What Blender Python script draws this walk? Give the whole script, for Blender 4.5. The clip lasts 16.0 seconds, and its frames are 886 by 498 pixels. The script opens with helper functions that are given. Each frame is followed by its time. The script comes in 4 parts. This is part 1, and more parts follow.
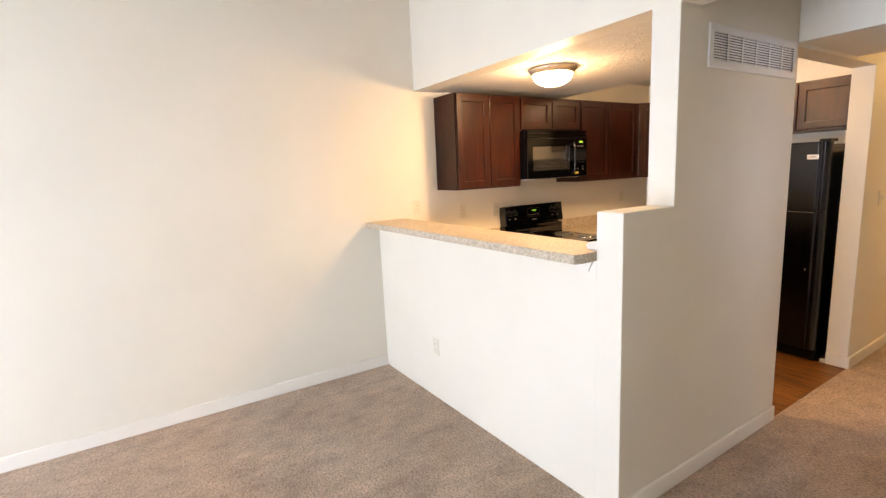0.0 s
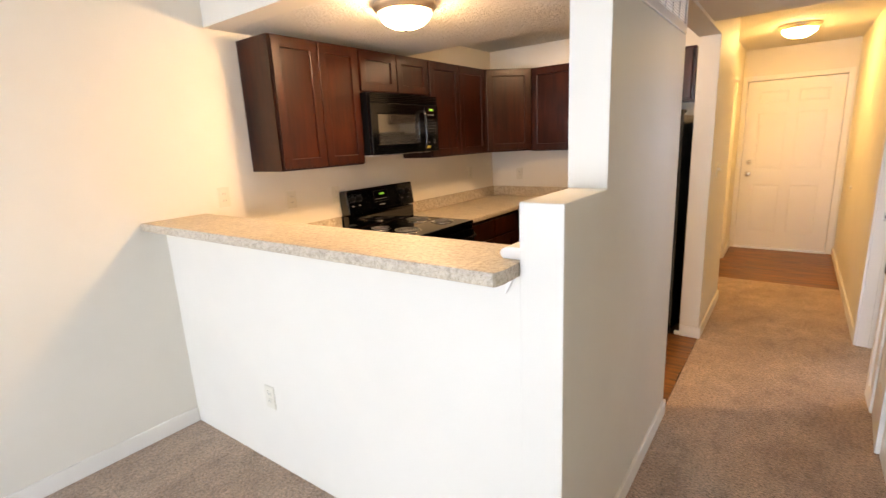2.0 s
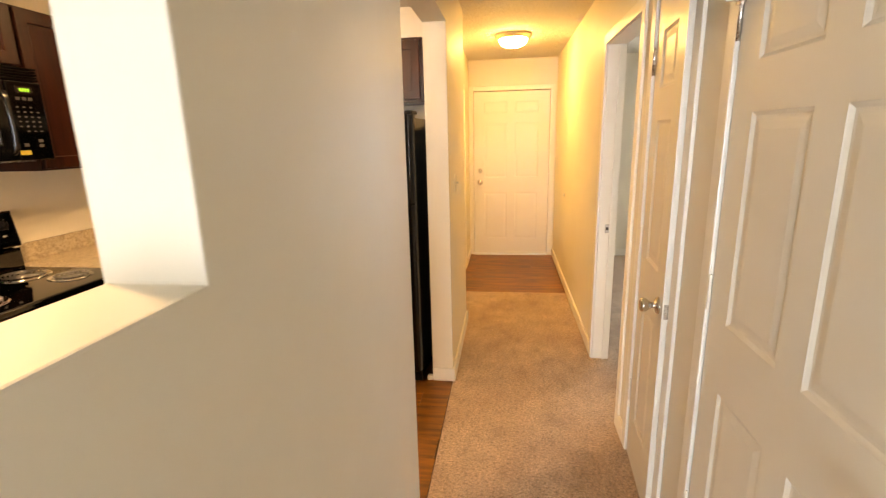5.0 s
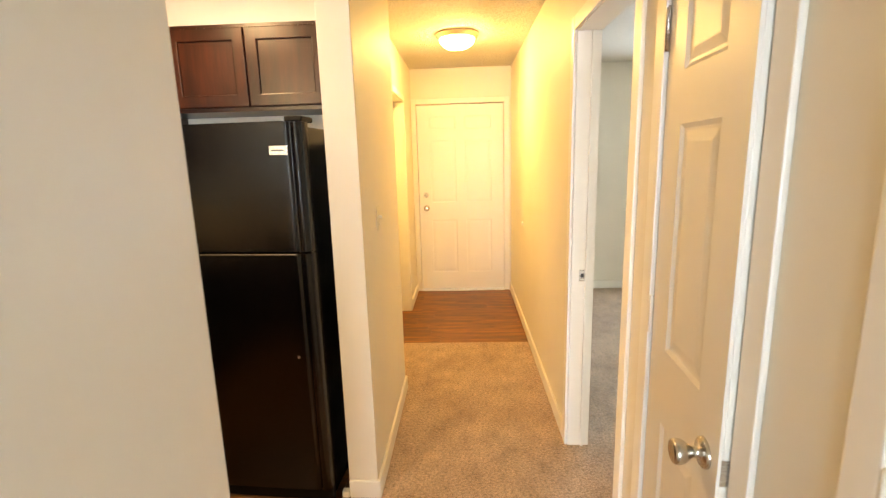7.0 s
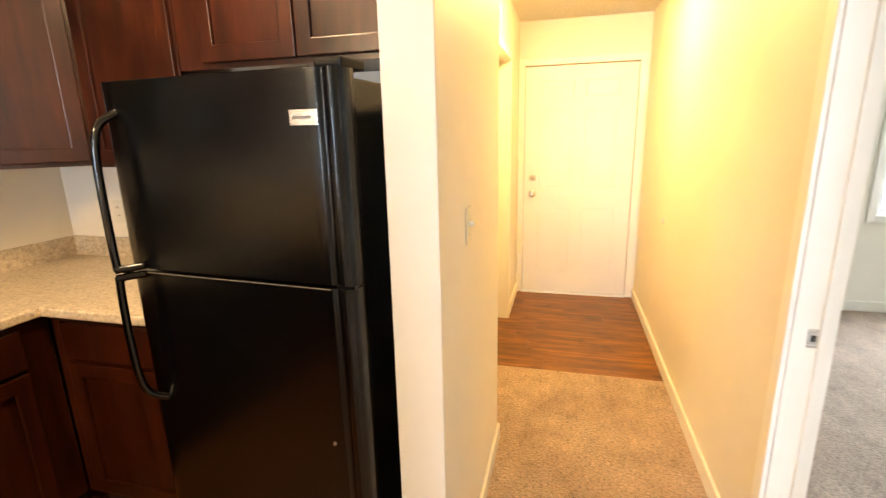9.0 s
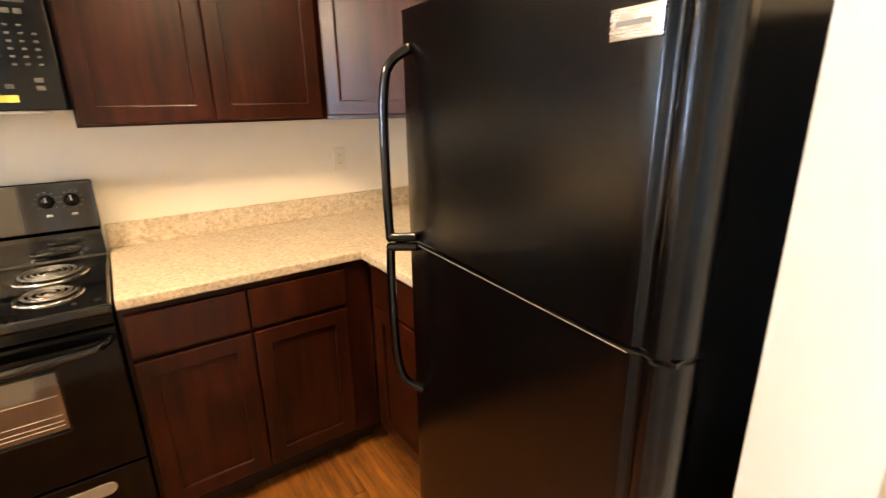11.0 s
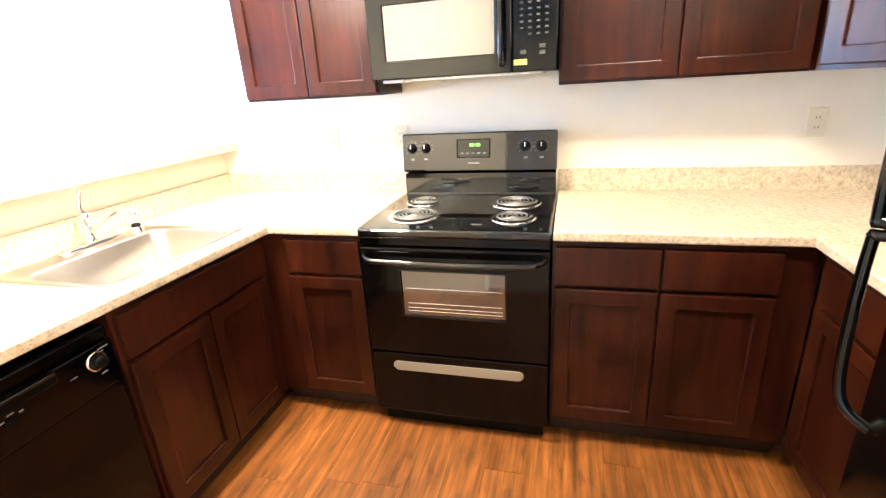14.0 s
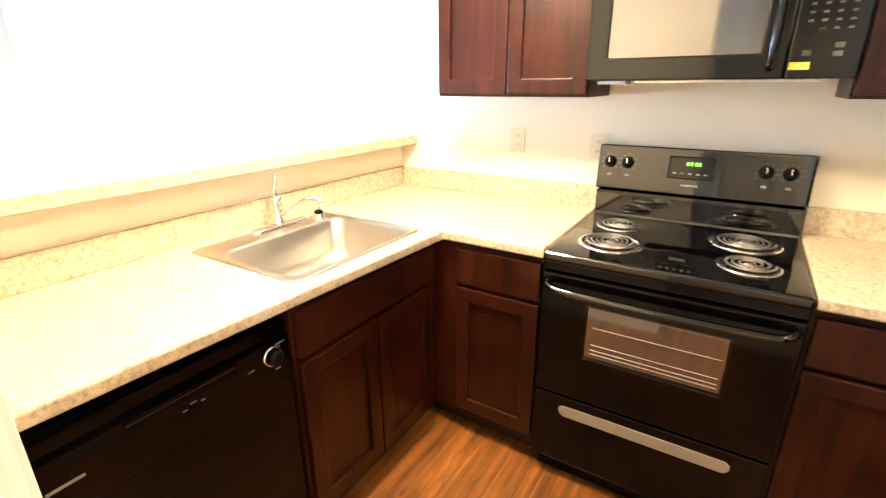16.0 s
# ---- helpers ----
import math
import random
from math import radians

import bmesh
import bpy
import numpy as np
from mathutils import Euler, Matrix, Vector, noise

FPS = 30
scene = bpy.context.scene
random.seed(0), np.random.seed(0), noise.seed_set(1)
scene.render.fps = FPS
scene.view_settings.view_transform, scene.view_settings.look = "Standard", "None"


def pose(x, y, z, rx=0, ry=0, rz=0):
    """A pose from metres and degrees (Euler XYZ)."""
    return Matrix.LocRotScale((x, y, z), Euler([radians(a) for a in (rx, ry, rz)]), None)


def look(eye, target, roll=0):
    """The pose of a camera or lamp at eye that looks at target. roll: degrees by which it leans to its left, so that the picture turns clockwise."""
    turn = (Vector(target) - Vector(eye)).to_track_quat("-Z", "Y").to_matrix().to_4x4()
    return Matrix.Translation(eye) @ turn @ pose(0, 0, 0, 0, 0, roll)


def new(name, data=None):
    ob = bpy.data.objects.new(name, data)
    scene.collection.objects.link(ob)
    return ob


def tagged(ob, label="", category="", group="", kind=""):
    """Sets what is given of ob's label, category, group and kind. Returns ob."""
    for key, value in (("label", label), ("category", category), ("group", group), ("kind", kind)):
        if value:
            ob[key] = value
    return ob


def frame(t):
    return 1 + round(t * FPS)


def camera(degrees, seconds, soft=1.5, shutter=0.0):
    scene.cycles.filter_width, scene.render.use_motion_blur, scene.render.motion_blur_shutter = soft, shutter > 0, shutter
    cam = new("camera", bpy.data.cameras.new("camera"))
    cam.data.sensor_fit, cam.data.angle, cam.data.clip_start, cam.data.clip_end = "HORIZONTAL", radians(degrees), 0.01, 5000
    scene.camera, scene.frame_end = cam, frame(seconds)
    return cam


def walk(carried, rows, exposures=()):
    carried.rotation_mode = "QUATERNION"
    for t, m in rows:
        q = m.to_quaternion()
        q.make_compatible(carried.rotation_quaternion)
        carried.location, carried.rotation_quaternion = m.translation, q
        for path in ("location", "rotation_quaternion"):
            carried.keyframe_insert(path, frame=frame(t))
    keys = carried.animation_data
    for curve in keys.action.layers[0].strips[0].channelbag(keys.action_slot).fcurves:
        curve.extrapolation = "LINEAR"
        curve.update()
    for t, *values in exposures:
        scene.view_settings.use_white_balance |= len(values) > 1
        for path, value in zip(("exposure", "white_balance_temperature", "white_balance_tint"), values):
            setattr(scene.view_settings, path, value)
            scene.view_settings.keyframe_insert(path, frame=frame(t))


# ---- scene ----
cam = camera(86.6, 16.0, soft=1.3, shutter=0.3)
PATH = [
    (0, (1.181, -0.02, 1.557), (-0.488, 1.034, 1.232), -2.6),
    (0.5, (0.914, 0.041, 1.554), (-0.667, 1.217, 1.21), -2.6),
    (1, (0.724, 0.085, 1.544), (-0.741, 1.395, 1.175), -2.1),
    (1.5, (0.582, 0.247, 1.532), (-0.762, 1.674, 1.132), -2.4),
    (2, (0.464, 0.434, 1.535), (-0.707, 1.992, 1.086), -2.8),
    (2.5, (0.394, 0.612, 1.514), (-0.583, 2.289, 1.032), -3.0),
    (3, (0.321, 0.771, 1.508), (-0.441, 2.546, 0.989), -3.0),
    (3.5, (0.253, 0.904, 1.509), (-0.331, 2.741, 0.976), -2.6),
    (4, (0.235, 1.083, 1.488), (-0.22, 2.961, 0.976), -2.4),
    (4.5, (0.301, 1.273, 1.512), (-0.066, 3.175, 1.016), -2.1),
    (5, (0.33, 1.458, 1.518), (0.064, 3.385, 1.055), -1.4),
    (7.5, (0.417, 2.538, 1.499), (0.328, 4.499, 1.116), -1.7),
    (8, (0.377, 2.748, 1.516), (0.255, 4.701, 1.102), -1.4),
    (10.5, (0.132, 3.489, 1.464), (-1.205, 4.865, 0.898), -1.5),
    (11, (0.065, 3.58, 1.458), (-1.506, 4.667, 0.867), -1.1),
    (11.5, (0.042, 3.717, 1.426), (-1.736, 4.388, 0.801), -1.9),
    (12, (0.035, 3.726, 1.444), (-1.823, 4.041, 0.774), -2.6),
    (12.5, (0.023, 3.712, 1.416), (-1.866, 3.689, 0.761), -3.8),
    (13, (0.03, 3.629, 1.453), (-1.835, 3.4, 0.767), -4.0),
    (13.5, (0.063, 3.569, 1.433), (-1.785, 3.186, 0.77), -3.9),
    (14, (0.079, 3.555, 1.434), (-1.739, 3.049, 0.772), -3.5),
    (14.5, (0.082, 3.526, 1.433), (-1.704, 2.915, 0.773), -2.8),
    (15, (0.059, 3.435, 1.433), (-1.695, 2.73, 0.782), -1.9),
    (15.5, (-0.016, 3.368, 1.439), (-1.701, 2.497, 0.804), -1.4),
    (16, (-0.084, 3.276, 1.449), (-1.68, 2.266, 0.791), -0.4),
]
EXPOSURES = [(0, -0.03, 8300, 30), (3, 0.02, 7800, 28), (4, 0.06, 9200, 28), (5, 0.26, 10300, 27), (8, 0.68, 8000, 19), (10.5, 1.12, 7150, 23), (11, 1.24, 6700, 20), (11.5, 1.80, 5900, 16), (12, 2.05, 5300, 14), (14, 1.97, 5200, 14), (16, 1.44, 6100, 15)]
walk(cam, [(t, look(e, g, r)) for t, e, g, r in PATH], EXPOSURES)

# ---- light ----
def sky_world():
    w = bpy.data.worlds.new("sky")
    scene.world = w
    w.use_nodes = True
    nt = w.node_tree
    sky = nt.nodes.new("ShaderNodeTexSky")
    sky.sky_type = "NISHITA"
    sky.sun_disc = False
    sky.sun_elevation, sky.sun_rotation = radians(48), radians(30)
    bg = nt.nodes["Background"]
    bg.inputs[1].default_value = 0.12
    nt.links.new(sky.outputs[0], bg.inputs[0])


def area_light(name, m, w, h, watts, color):
    d = bpy.data.lights.new(name, "AREA")
    d.shape, d.size, d.size_y, d.energy, d.color = "RECTANGLE", w, h, watts, color
    ob = new(name, d)
    ob.matrix_world = m
    return ob


sky_world()
sun = new("sun", bpy.data.lights.new("sun", "SUN"))
sun.data.energy, sun.data.angle, sun.data.color = 1.0, radians(10), (1.0, 0.95, 0.88)
sun.matrix_world = look((2, 10, 12), (0.5, 2, 0))
DAY = (0.48, 0.715, 1.0)
KITCHEN_GLOW = 205.0
BACK_GLOW = 90.0
HALL_GLOW = 135.0
area_light("daylight_living", look((-0.25, -3.635, 1.06), (-0.25, 0, 1.06)), 2.38, 1.92, 215, DAY)
area_light("daylight_bedroom", look((3.25, 7.64, 1.40), (3.25, 0, 1.40)), 1.17, 1.18, 90, DAY)


# ---- materials ----
def material(name, color, rough=0.5, metal=0.0, spec=0.5):
    m = bpy.data.materials.new(name)
    m.use_nodes = True
    b = m.node_tree.nodes["Principled BSDF"]
    b.inputs["Base Color"].default_value = (*color, 1)
    b.inputs["Roughness"].default_value = rough
    b.inputs["Metallic"].default_value = metal
    b.inputs["Specular IOR Level"].default_value = spec
    return m


def node(m, kind, **sets):
    n = m.node_tree.nodes.new(kind)
    for k, v in sets.items():
        n.inputs[k.replace("_", " ")].default_value = v
    return n


def wire(m, a, b):
    m.node_tree.links.new(a, b)


def principled(m):
    return m.node_tree.nodes["Principled BSDF"]


def coords(m, scale=(1, 1, 1), obj=True):
    """World-sized texture coordinates."""
    g = m.node_tree.nodes.new("ShaderNodeNewGeometry")
    mp = m.node_tree.nodes.new("ShaderNodeMapping")
    mp.inputs["Scale"].default_value = scale
    wire(m, g.outputs["Position"], mp.inputs["Vector"])
    return mp.outputs["Vector"]


def noise_tex(m, vec, scale, detail=4.0, rough=0.55):
    n = node(m, "ShaderNodeTexNoise", Scale=scale, Detail=detail, Roughness=rough)
    wire(m, vec, n.inputs["Vector"])
    return n.outputs["Fac"]


def ramp(m, fac, stops):
    r = m.node_tree.nodes.new("ShaderNodeValToRGB")
    e = r.color_ramp.elements
    while len(e) < len(stops):
        e.new(0.5)
    for el, (p, c) in zip(e, stops):
        el.position, el.color = p, (*c, 1)
    wire(m, fac, r.inputs["Fac"])
    return r.outputs["Color"]


def mixed(m, fac, a, b, kind="MIX"):
    n = m.node_tree.nodes.new("ShaderNodeMix")
    n.data_type, n.blend_type = "RGBA", kind
    for v, s in ((fac, n.inputs[0]), (a, n.inputs[6]), (b, n.inputs[7])):
        if isinstance(v, (int, float)):
            s.default_value = v
        elif isinstance(v, tuple):
            s.default_value = (*v, 1)
        else:
            wire(m, v, s)
    return n.outputs[2]


def bump(m, height, strength=0.2, distance=0.002, after=None):
    b = node(m, "ShaderNodeBump", Strength=strength, Distance=distance)
    wire(m, height, b.inputs["Height"])
    if after:
        wire(m, after, b.inputs["Normal"])
    wire(m, b.outputs["Normal"], principled(m).inputs["Normal"])
    return b.outputs["Normal"]


def value_range(m, fac, lo, hi):
    r = node(m, "ShaderNodeMapRange", To_Min=lo, To_Max=hi)
    wire(m, fac, r.inputs["Value"])
    return r.outputs["Result"]


def paint(name, color, rough=0.55, grain=220, strength=0.12):
    m = material(name, color, rough)
    v = coords(m)
    big = noise_tex(m, v, 1.7, 3)
    dark = tuple(c * 0.955 for c in color)
    wire(m, ramp(m, big, [(0.35, dark), (0.65, color)]), principled(m).inputs["Base Color"])
    fine = noise_tex(m, v, grain, 2)
    bump(m, fine, strength, 0.0012)
    wire(m, value_range(m, noise_tex(m, v, 9), rough - 0.07, rough + 0.08), principled(m).inputs["Roughness"])
    return m


def ceiling_material():
    m = material("knockdown_ceiling", (0.80, 0.77, 0.69), 0.8)
    v = coords(m)
    a = noise_tex(m, v, 40, 5, 0.62)
    blot = ramp(m, a, [(0.43, (0, 0, 0)), (0.57, (1, 1, 1))])
    bump(m, blot, 0.9, 0.008)
    wire(m, mixed(m, noise_tex(m, v, 2.0), (0.70, 0.66, 0.575), (0.76, 0.715, 0.63)), principled(m).inputs["Base Color"])
    return m


def carpet_material():
    m = material("carpet", (0.28, 0.22, 0.17), 0.95, 0, 0.1)
    v = coords(m)
    big = ramp(m, noise_tex(m, v, 2.2, 4), [(0.32, (0.46, 0.313, 0.218)), (0.68, (0.61, 0.443, 0.320))])
    lay = noise_tex(m, coords(m, (1.0, 0.62, 1.0)), 9.5, 5, 0.66)
    big = mixed(m, 0.85, big, ramp(m, lay, [(0.34, (0.74, 0.73, 0.71)), (0.47, (0.96, 0.96, 0.96)), (0.55, (1.02, 1.02, 1.02)), (0.68, (1.24, 1.24, 1.26))]), "MULTIPLY")
    tuft = noise_tex(m, v, 130, 3, 0.7)
    col = mixed(m, 0.75, big, ramp(m, tuft, [(0.28, (0.42, 0.40, 0.37)), (0.72, (1.4, 1.38, 1.35))]), "MULTIPLY")
    mid = noise_tex(m, coords(m, (1.0, 1.5, 1.0)), 62, 3, 0.6)
    col = mixed(m, 0.75, col, ramp(m, mid, [(0.34, (0.42, 0.41, 0.40)), (0.45, (0.95, 0.95, 0.95)), (0.66, (1.35, 1.35, 1.36))]), "MULTIPLY")
    wire(m, col, principled(m).inputs["Base Color"])
    n = bump(m, tuft, 1.0, 0.012)
    bump(m, mid, 0.6, 0.012, n)
    principled(m).inputs["Sheen Weight"].default_value = 0.25
    return m


def plank_material(name, lo, hi):
    m = material(name, hi, 0.38)
    info = m.node_tree.nodes.new("ShaderNodeObjectInfo")
    g = m.node_tree.nodes.new("ShaderNodeNewGeometry")
    off = m.node_tree.nodes.new("ShaderNodeVectorMath")
    off.operation = "ADD"
    shift = node(m, "ShaderNodeCombineXYZ")
    mul = m.node_tree.nodes.new("ShaderNodeMath")
    mul.operation = "MULTIPLY"
    mul.inputs[1].default_value = 37.0
    wire(m, info.outputs["Random"], mul.inputs[0])
    wire(m, mul.outputs[0], shift.inputs["X"])
    wire(m, mul.outputs[0], shift.inputs["Z"])
    wire(m, g.outputs["Position"], off.inputs[0])
    wire(m, shift.outputs[0], off.inputs[1])
    mp = m.node_tree.nodes.new("ShaderNodeMapping")
    mp.inputs["Scale"].default_value = (0.75, 14.0, 1)
    wire(m, off.outputs[0], mp.inputs["Vector"])
    grain = noise_tex(m, mp.outputs["Vector"], 2.4, 7, 0.65)
    col = ramp(m, grain, [(0.30, lo), (0.52, tuple((a + b) / 2 for a, b in zip(lo, hi))), (0.70, hi)])
    knots = m.node_tree.nodes.new("ShaderNodeMapping")
    knots.inputs["Scale"].default_value = (3.4, 11.0, 1)
    wire(m, off.outputs[0], knots.inputs["Vector"])
    figure = noise_tex(m, knots.outputs["Vector"], 1.5, 3, 0.6)
    col = mixed(m, 0.85, col, ramp(m, figure, [(0.30, (0.36, 0.30, 0.26)), (0.42, (0.82, 0.80, 0.78)), (0.60, (1.05, 1.05, 1.05)), (0.72, (1.28, 1.30, 1.30))]), "MULTIPLY")
    tone = value_range(m, info.outputs["Random"], 0.84, 1.10)
    hsv = node(m, "ShaderNodeHueSaturation")
    wire(m, tone, hsv.inputs["Value"])
    wire(m, col, hsv.inputs["Color"])
    wire(m, hsv.outputs["Color"], principled(m).inputs["Base Color"])
    bump(m, grain, 0.12, 0.001)
    wire(m, value_range(m, grain, 0.30, 0.46), principled(m).inputs["Roughness"])
    return m


def cabinet_material():
    m = material("cherry_stained_wood", (0.03, 0.006, 0.0022), 0.33, 0, 0.29)
    v = coords(m, (9, 9, 0.9))
    grain = noise_tex(m, v, 3.2, 6, 0.6)
    blotch = noise_tex(m, coords(m), 3.2, 3)
    a = ramp(m, grain, [(0.3, (0.0118, 0.0025, 0.0008)), (0.7, (0.041, 0.0084, 0.0025))])
    col = mixed(m, 0.6, a, ramp(m, blotch, [(0.36, (0.38, 0.36, 0.36)), (0.5, (0.90, 0.88, 0.87)), (0.66, (1.55, 1.55, 1.50))]), "MULTIPLY")
    wire(m, col, principled(m).inputs["Base Color"])
    bump(m, grain, 0.06, 0.001)
    wire(m, value_range(m, blotch, 0.25, 0.37), principled(m).inputs["Roughness"])
    return m


def laminate_material():
    m = material("granite_pattern_laminate", (0.55, 0.44, 0.31), 0.48)
    v = coords(m)
    warp = noise_tex(m, v, 18, 3)
    base = ramp(m, noise_tex(m, v, 62, 5, 0.7), [(0.30, (0.30, 0.23, 0.155)), (0.46, (0.48, 0.395, 0.285)), (0.62, (0.60, 0.515, 0.385))])
    spots = ramp(m, noise_tex(m, v, 165, 4, 0.75), [(0.33, (0.20, 0.15, 0.11)), (0.41, (1, 1, 1))])
    col = mixed(m, 0.75, base, spots, "MULTIPLY")
    col = mixed(m, 0.35, col, ramp(m, warp, [(0.35, (0.75, 0.72, 0.68)), (0.6, (1.12, 1.10, 1.05))]), "MULTIPLY")
    wire(m, col, principled(m).inputs["Base Color"])
    bump(m, noise_tex(m, v, 400, 2), 0.05, 0.0006)
    return m


def black_enamel(name="black_enamel", rough=0.12, texture=0.0, spec=0.55):
    m = material(name, (0.0010, 0.0010, 0.0012), rough, 0, spec)
    v = coords(m)
    wire(m, value_range(m, noise_tex(m, v, 6, 4), rough * 0.8, rough * 1.35), principled(m).inputs["Roughness"])
    if texture:
        bump(m, noise_tex(m, v, 430, 2), texture, 0.0010)
    return m


def steel_material():
    m = material("brushed_steel", (0.62, 0.60, 0.57), 0.26, 1.0)
    v = coords(m, (2, 60, 60))
    n = noise_tex(m, v, 6, 3)
    wire(m, value_range(m, n, 0.20, 0.34), principled(m).inputs["Roughness"])
    return m


def glow_material(name, color, strength):
    m = material(name, color, 0.4)
    b = principled(m)
    b.inputs["Emission Color"].default_value = (*color, 1)
    b.inputs["Emission Strength"].default_value = strength
    return m


WALL = paint("cream_wall_paint", (0.755, 0.70, 0.585))
TRIM = paint("white_trim_paint", (0.82, 0.775, 0.685), 0.38, 60, 0.05)
DOOR = paint("white_door_paint", (0.78, 0.735, 0.64), 0.36, 60, 0.06)
CEIL = ceiling_material()
CARPET = carpet_material()
KITCHEN_PLANK = plank_material("vinyl_plank", (0.060, 0.018, 0.004), (0.345, 0.125, 0.018))
JOINT = material("plank_joint", (0.07, 0.027, 0.010), 0.7)
WOOD = cabinet_material()
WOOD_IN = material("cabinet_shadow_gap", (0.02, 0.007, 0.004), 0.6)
LAMINATE = laminate_material()
BLACK = black_enamel("black_enamel", 0.10)
RANGE_ENAMEL = black_enamel("polished_range_enamel", 0.045, 0.0, 0.95)
BLACK_DOOR = black_enamel("black_door_glass", 0.09, 0.0, 0.24)
BLACK_TEX = black_enamel("textured_black_door", 0.16, 0.22, 0.40)
BLACK_MATTE = black_enamel("matte_black_plastic", 0.42, 0.0, 0.16)
DARK_GLASS = material("smoked_glass", (0.03, 0.028, 0.025), 0.06, 0.0, 0.8)
principled(DARK_GLASS).inputs["IOR"].default_value = 2.3
CHROME = material("chrome", (0.78, 0.77, 0.75), 0.10, 1.0)
NICKEL = steel_material()
KNOB = material("satin_nickel_knob", (0.56, 0.53, 0.48), 0.27, 1.0)
RING = material("satin_lamp_ring", (0.80, 0.68, 0.52), 0.36, 0.9)
STEEL = material("stainless_sink", (0.55, 0.515, 0.47), 0.33, 1.0)
COIL = material("burner_coil", (0.30, 0.29, 0.28), 0.32, 0.9)
# grey that carries reflections on black enamel in its base colour
REFLECTION_GREY = material("painted_reflection_grey", (0.30, 0.27, 0.22), 0.30, 0.3)
PLATE = paint("ivory_plastic", (0.69, 0.635, 0.50), 0.4, 60, 0.02)
SLOT = material("dark_slot", (0.03, 0.028, 0.025), 0.6)
SOCKET_SLOT = material("outlet_slot", (0.22, 0.20, 0.16), 0.6)
WHITE_MARK = material("white_print", (0.17, 0.17, 0.165), 0.5)
KEY = material("grey_key_print", (0.050, 0.050, 0.047), 0.5)
YELLOW = material("yellow_sticker", (0.75, 0.62, 0.10), 0.5)
SHADE = glow_material("lit_glass_shade", (1.0, 0.775, 0.46), KITCHEN_GLOW)
BACK_SHADE = glow_material("dim_glass_shade", (1.0, 0.775, 0.46), BACK_GLOW)
HALL_SHADE = glow_material("lit_hall_glass_shade", (1.0, 0.71, 0.265), HALL_GLOW)
GREEN = glow_material("green_led", (0.25, 0.9, 0.08), 0.40)
GLASS = material("window_glass", (1, 1, 1), 0.0)
principled(GLASS).inputs["Transmission Weight"].default_value = 1.0
principled(GLASS).inputs["IOR"].default_value = 1.45
VINYL = material("white_vinyl_frame", (0.80, 0.80, 0.78), 0.35)
GRILLE = paint("white_grille_enamel", (0.74, 0.72, 0.68), 0.4, 60, 0.03)
DUCT = material("dark_duct", (0.10, 0.095, 0.085), 0.8)


# ---- mesh helpers ----
def box(bm, x0, x1, y0, y1, z0, z1, bev=0.0, seg=2):
    geo = bmesh.ops.create_cube(bm, size=1.0)
    vs = geo["verts"]
    for v in vs:
        v.co = Vector(((x0 + x1) / 2 + v.co.x * (x1 - x0), (y0 + y1) / 2 + v.co.y * (y1 - y0), (z0 + z1) / 2 + v.co.z * (z1 - z0)))
    if bev:
        es = list({e for v in vs for e in v.link_edges})
        bmesh.ops.bevel(bm, geom=es, offset=bev, segments=seg, affect="EDGES", profile=0.6)
    return bm


def boxes(*rows, bev=0.0, seg=2):
    bm = bmesh.new()
    for r in rows:
        box(bm, *r[:6], bev=r[6] if len(r) > 6 else bev, seg=seg)
    return bm


def lathe(profile, n=32, centre=(0, 0, 0), axis="z"):
    """Turns (radius, height) rows round an axis."""
    bm = bmesh.new()
    rings = []
    for r, h in profile:
        if r < 1e-6:
            rings.append([bm.verts.new((0, 0, h))])
        else:
            rings.append([bm.verts.new((r * math.cos(2 * math.pi * i / n), r * math.sin(2 * math.pi * i / n), h)) for i in range(n)])
    for a, b in zip(rings, rings[1:]):
        for i in range(n):
            j = (i + 1) % n
            if len(a) == 1 and len(b) == 1:
                continue
            if len(a) == 1:
                bm.faces.new((a[0], b[i], b[j]))
            elif len(b) == 1:
                bm.faces.new((a[i], a[j], b[0]))
            else:
                bm.faces.new((a[i], a[j], b[j], b[i]))
    turn = {"z": Matrix(), "y": Matrix.Rotation(radians(90), 4, "X"), "x": Matrix.Rotation(radians(90), 4, "Y")}[axis]
    bmesh.ops.transform(bm, matrix=Matrix.Translation(centre) @ turn, verts=bm.verts)
    bmesh.ops.recalc_face_normals(bm, faces=bm.faces)
    return bm


def tube(points, radius, n=10, flat=1.0):
    """A round bar along points; radius may be a list."""
    bm = bmesh.new()
    pts = [Vector(p) for p in points]
    rings = []
    up = Vector((0.31, 0.2, 0.93))
    for i, p in enumerate(pts):
        d = (pts[min(i + 1, len(pts) - 1)] - pts[max(i - 1, 0)]).normalized()
        s = d.cross(up).normalized()
        u = s.cross(d).normalized()
        r = radius[i] if isinstance(radius, (list, tuple)) else radius
        rings.append([bm.verts.new(p + s * r * math.cos(2 * math.pi * k / n) + u * r * flat * math.sin(2 * math.pi * k / n)) for k in range(n)])
    for a, b in zip(rings, rings[1:]):
        for k in range(n):
            j = (k + 1) % n
            bm.faces.new((a[k], a[j], b[j], b[k]))
    bm.faces.new(rings[0][::-1])
    bm.faces.new(rings[-1])
    bmesh.ops.recalc_face_normals(bm, faces=bm.faces)
    return bm


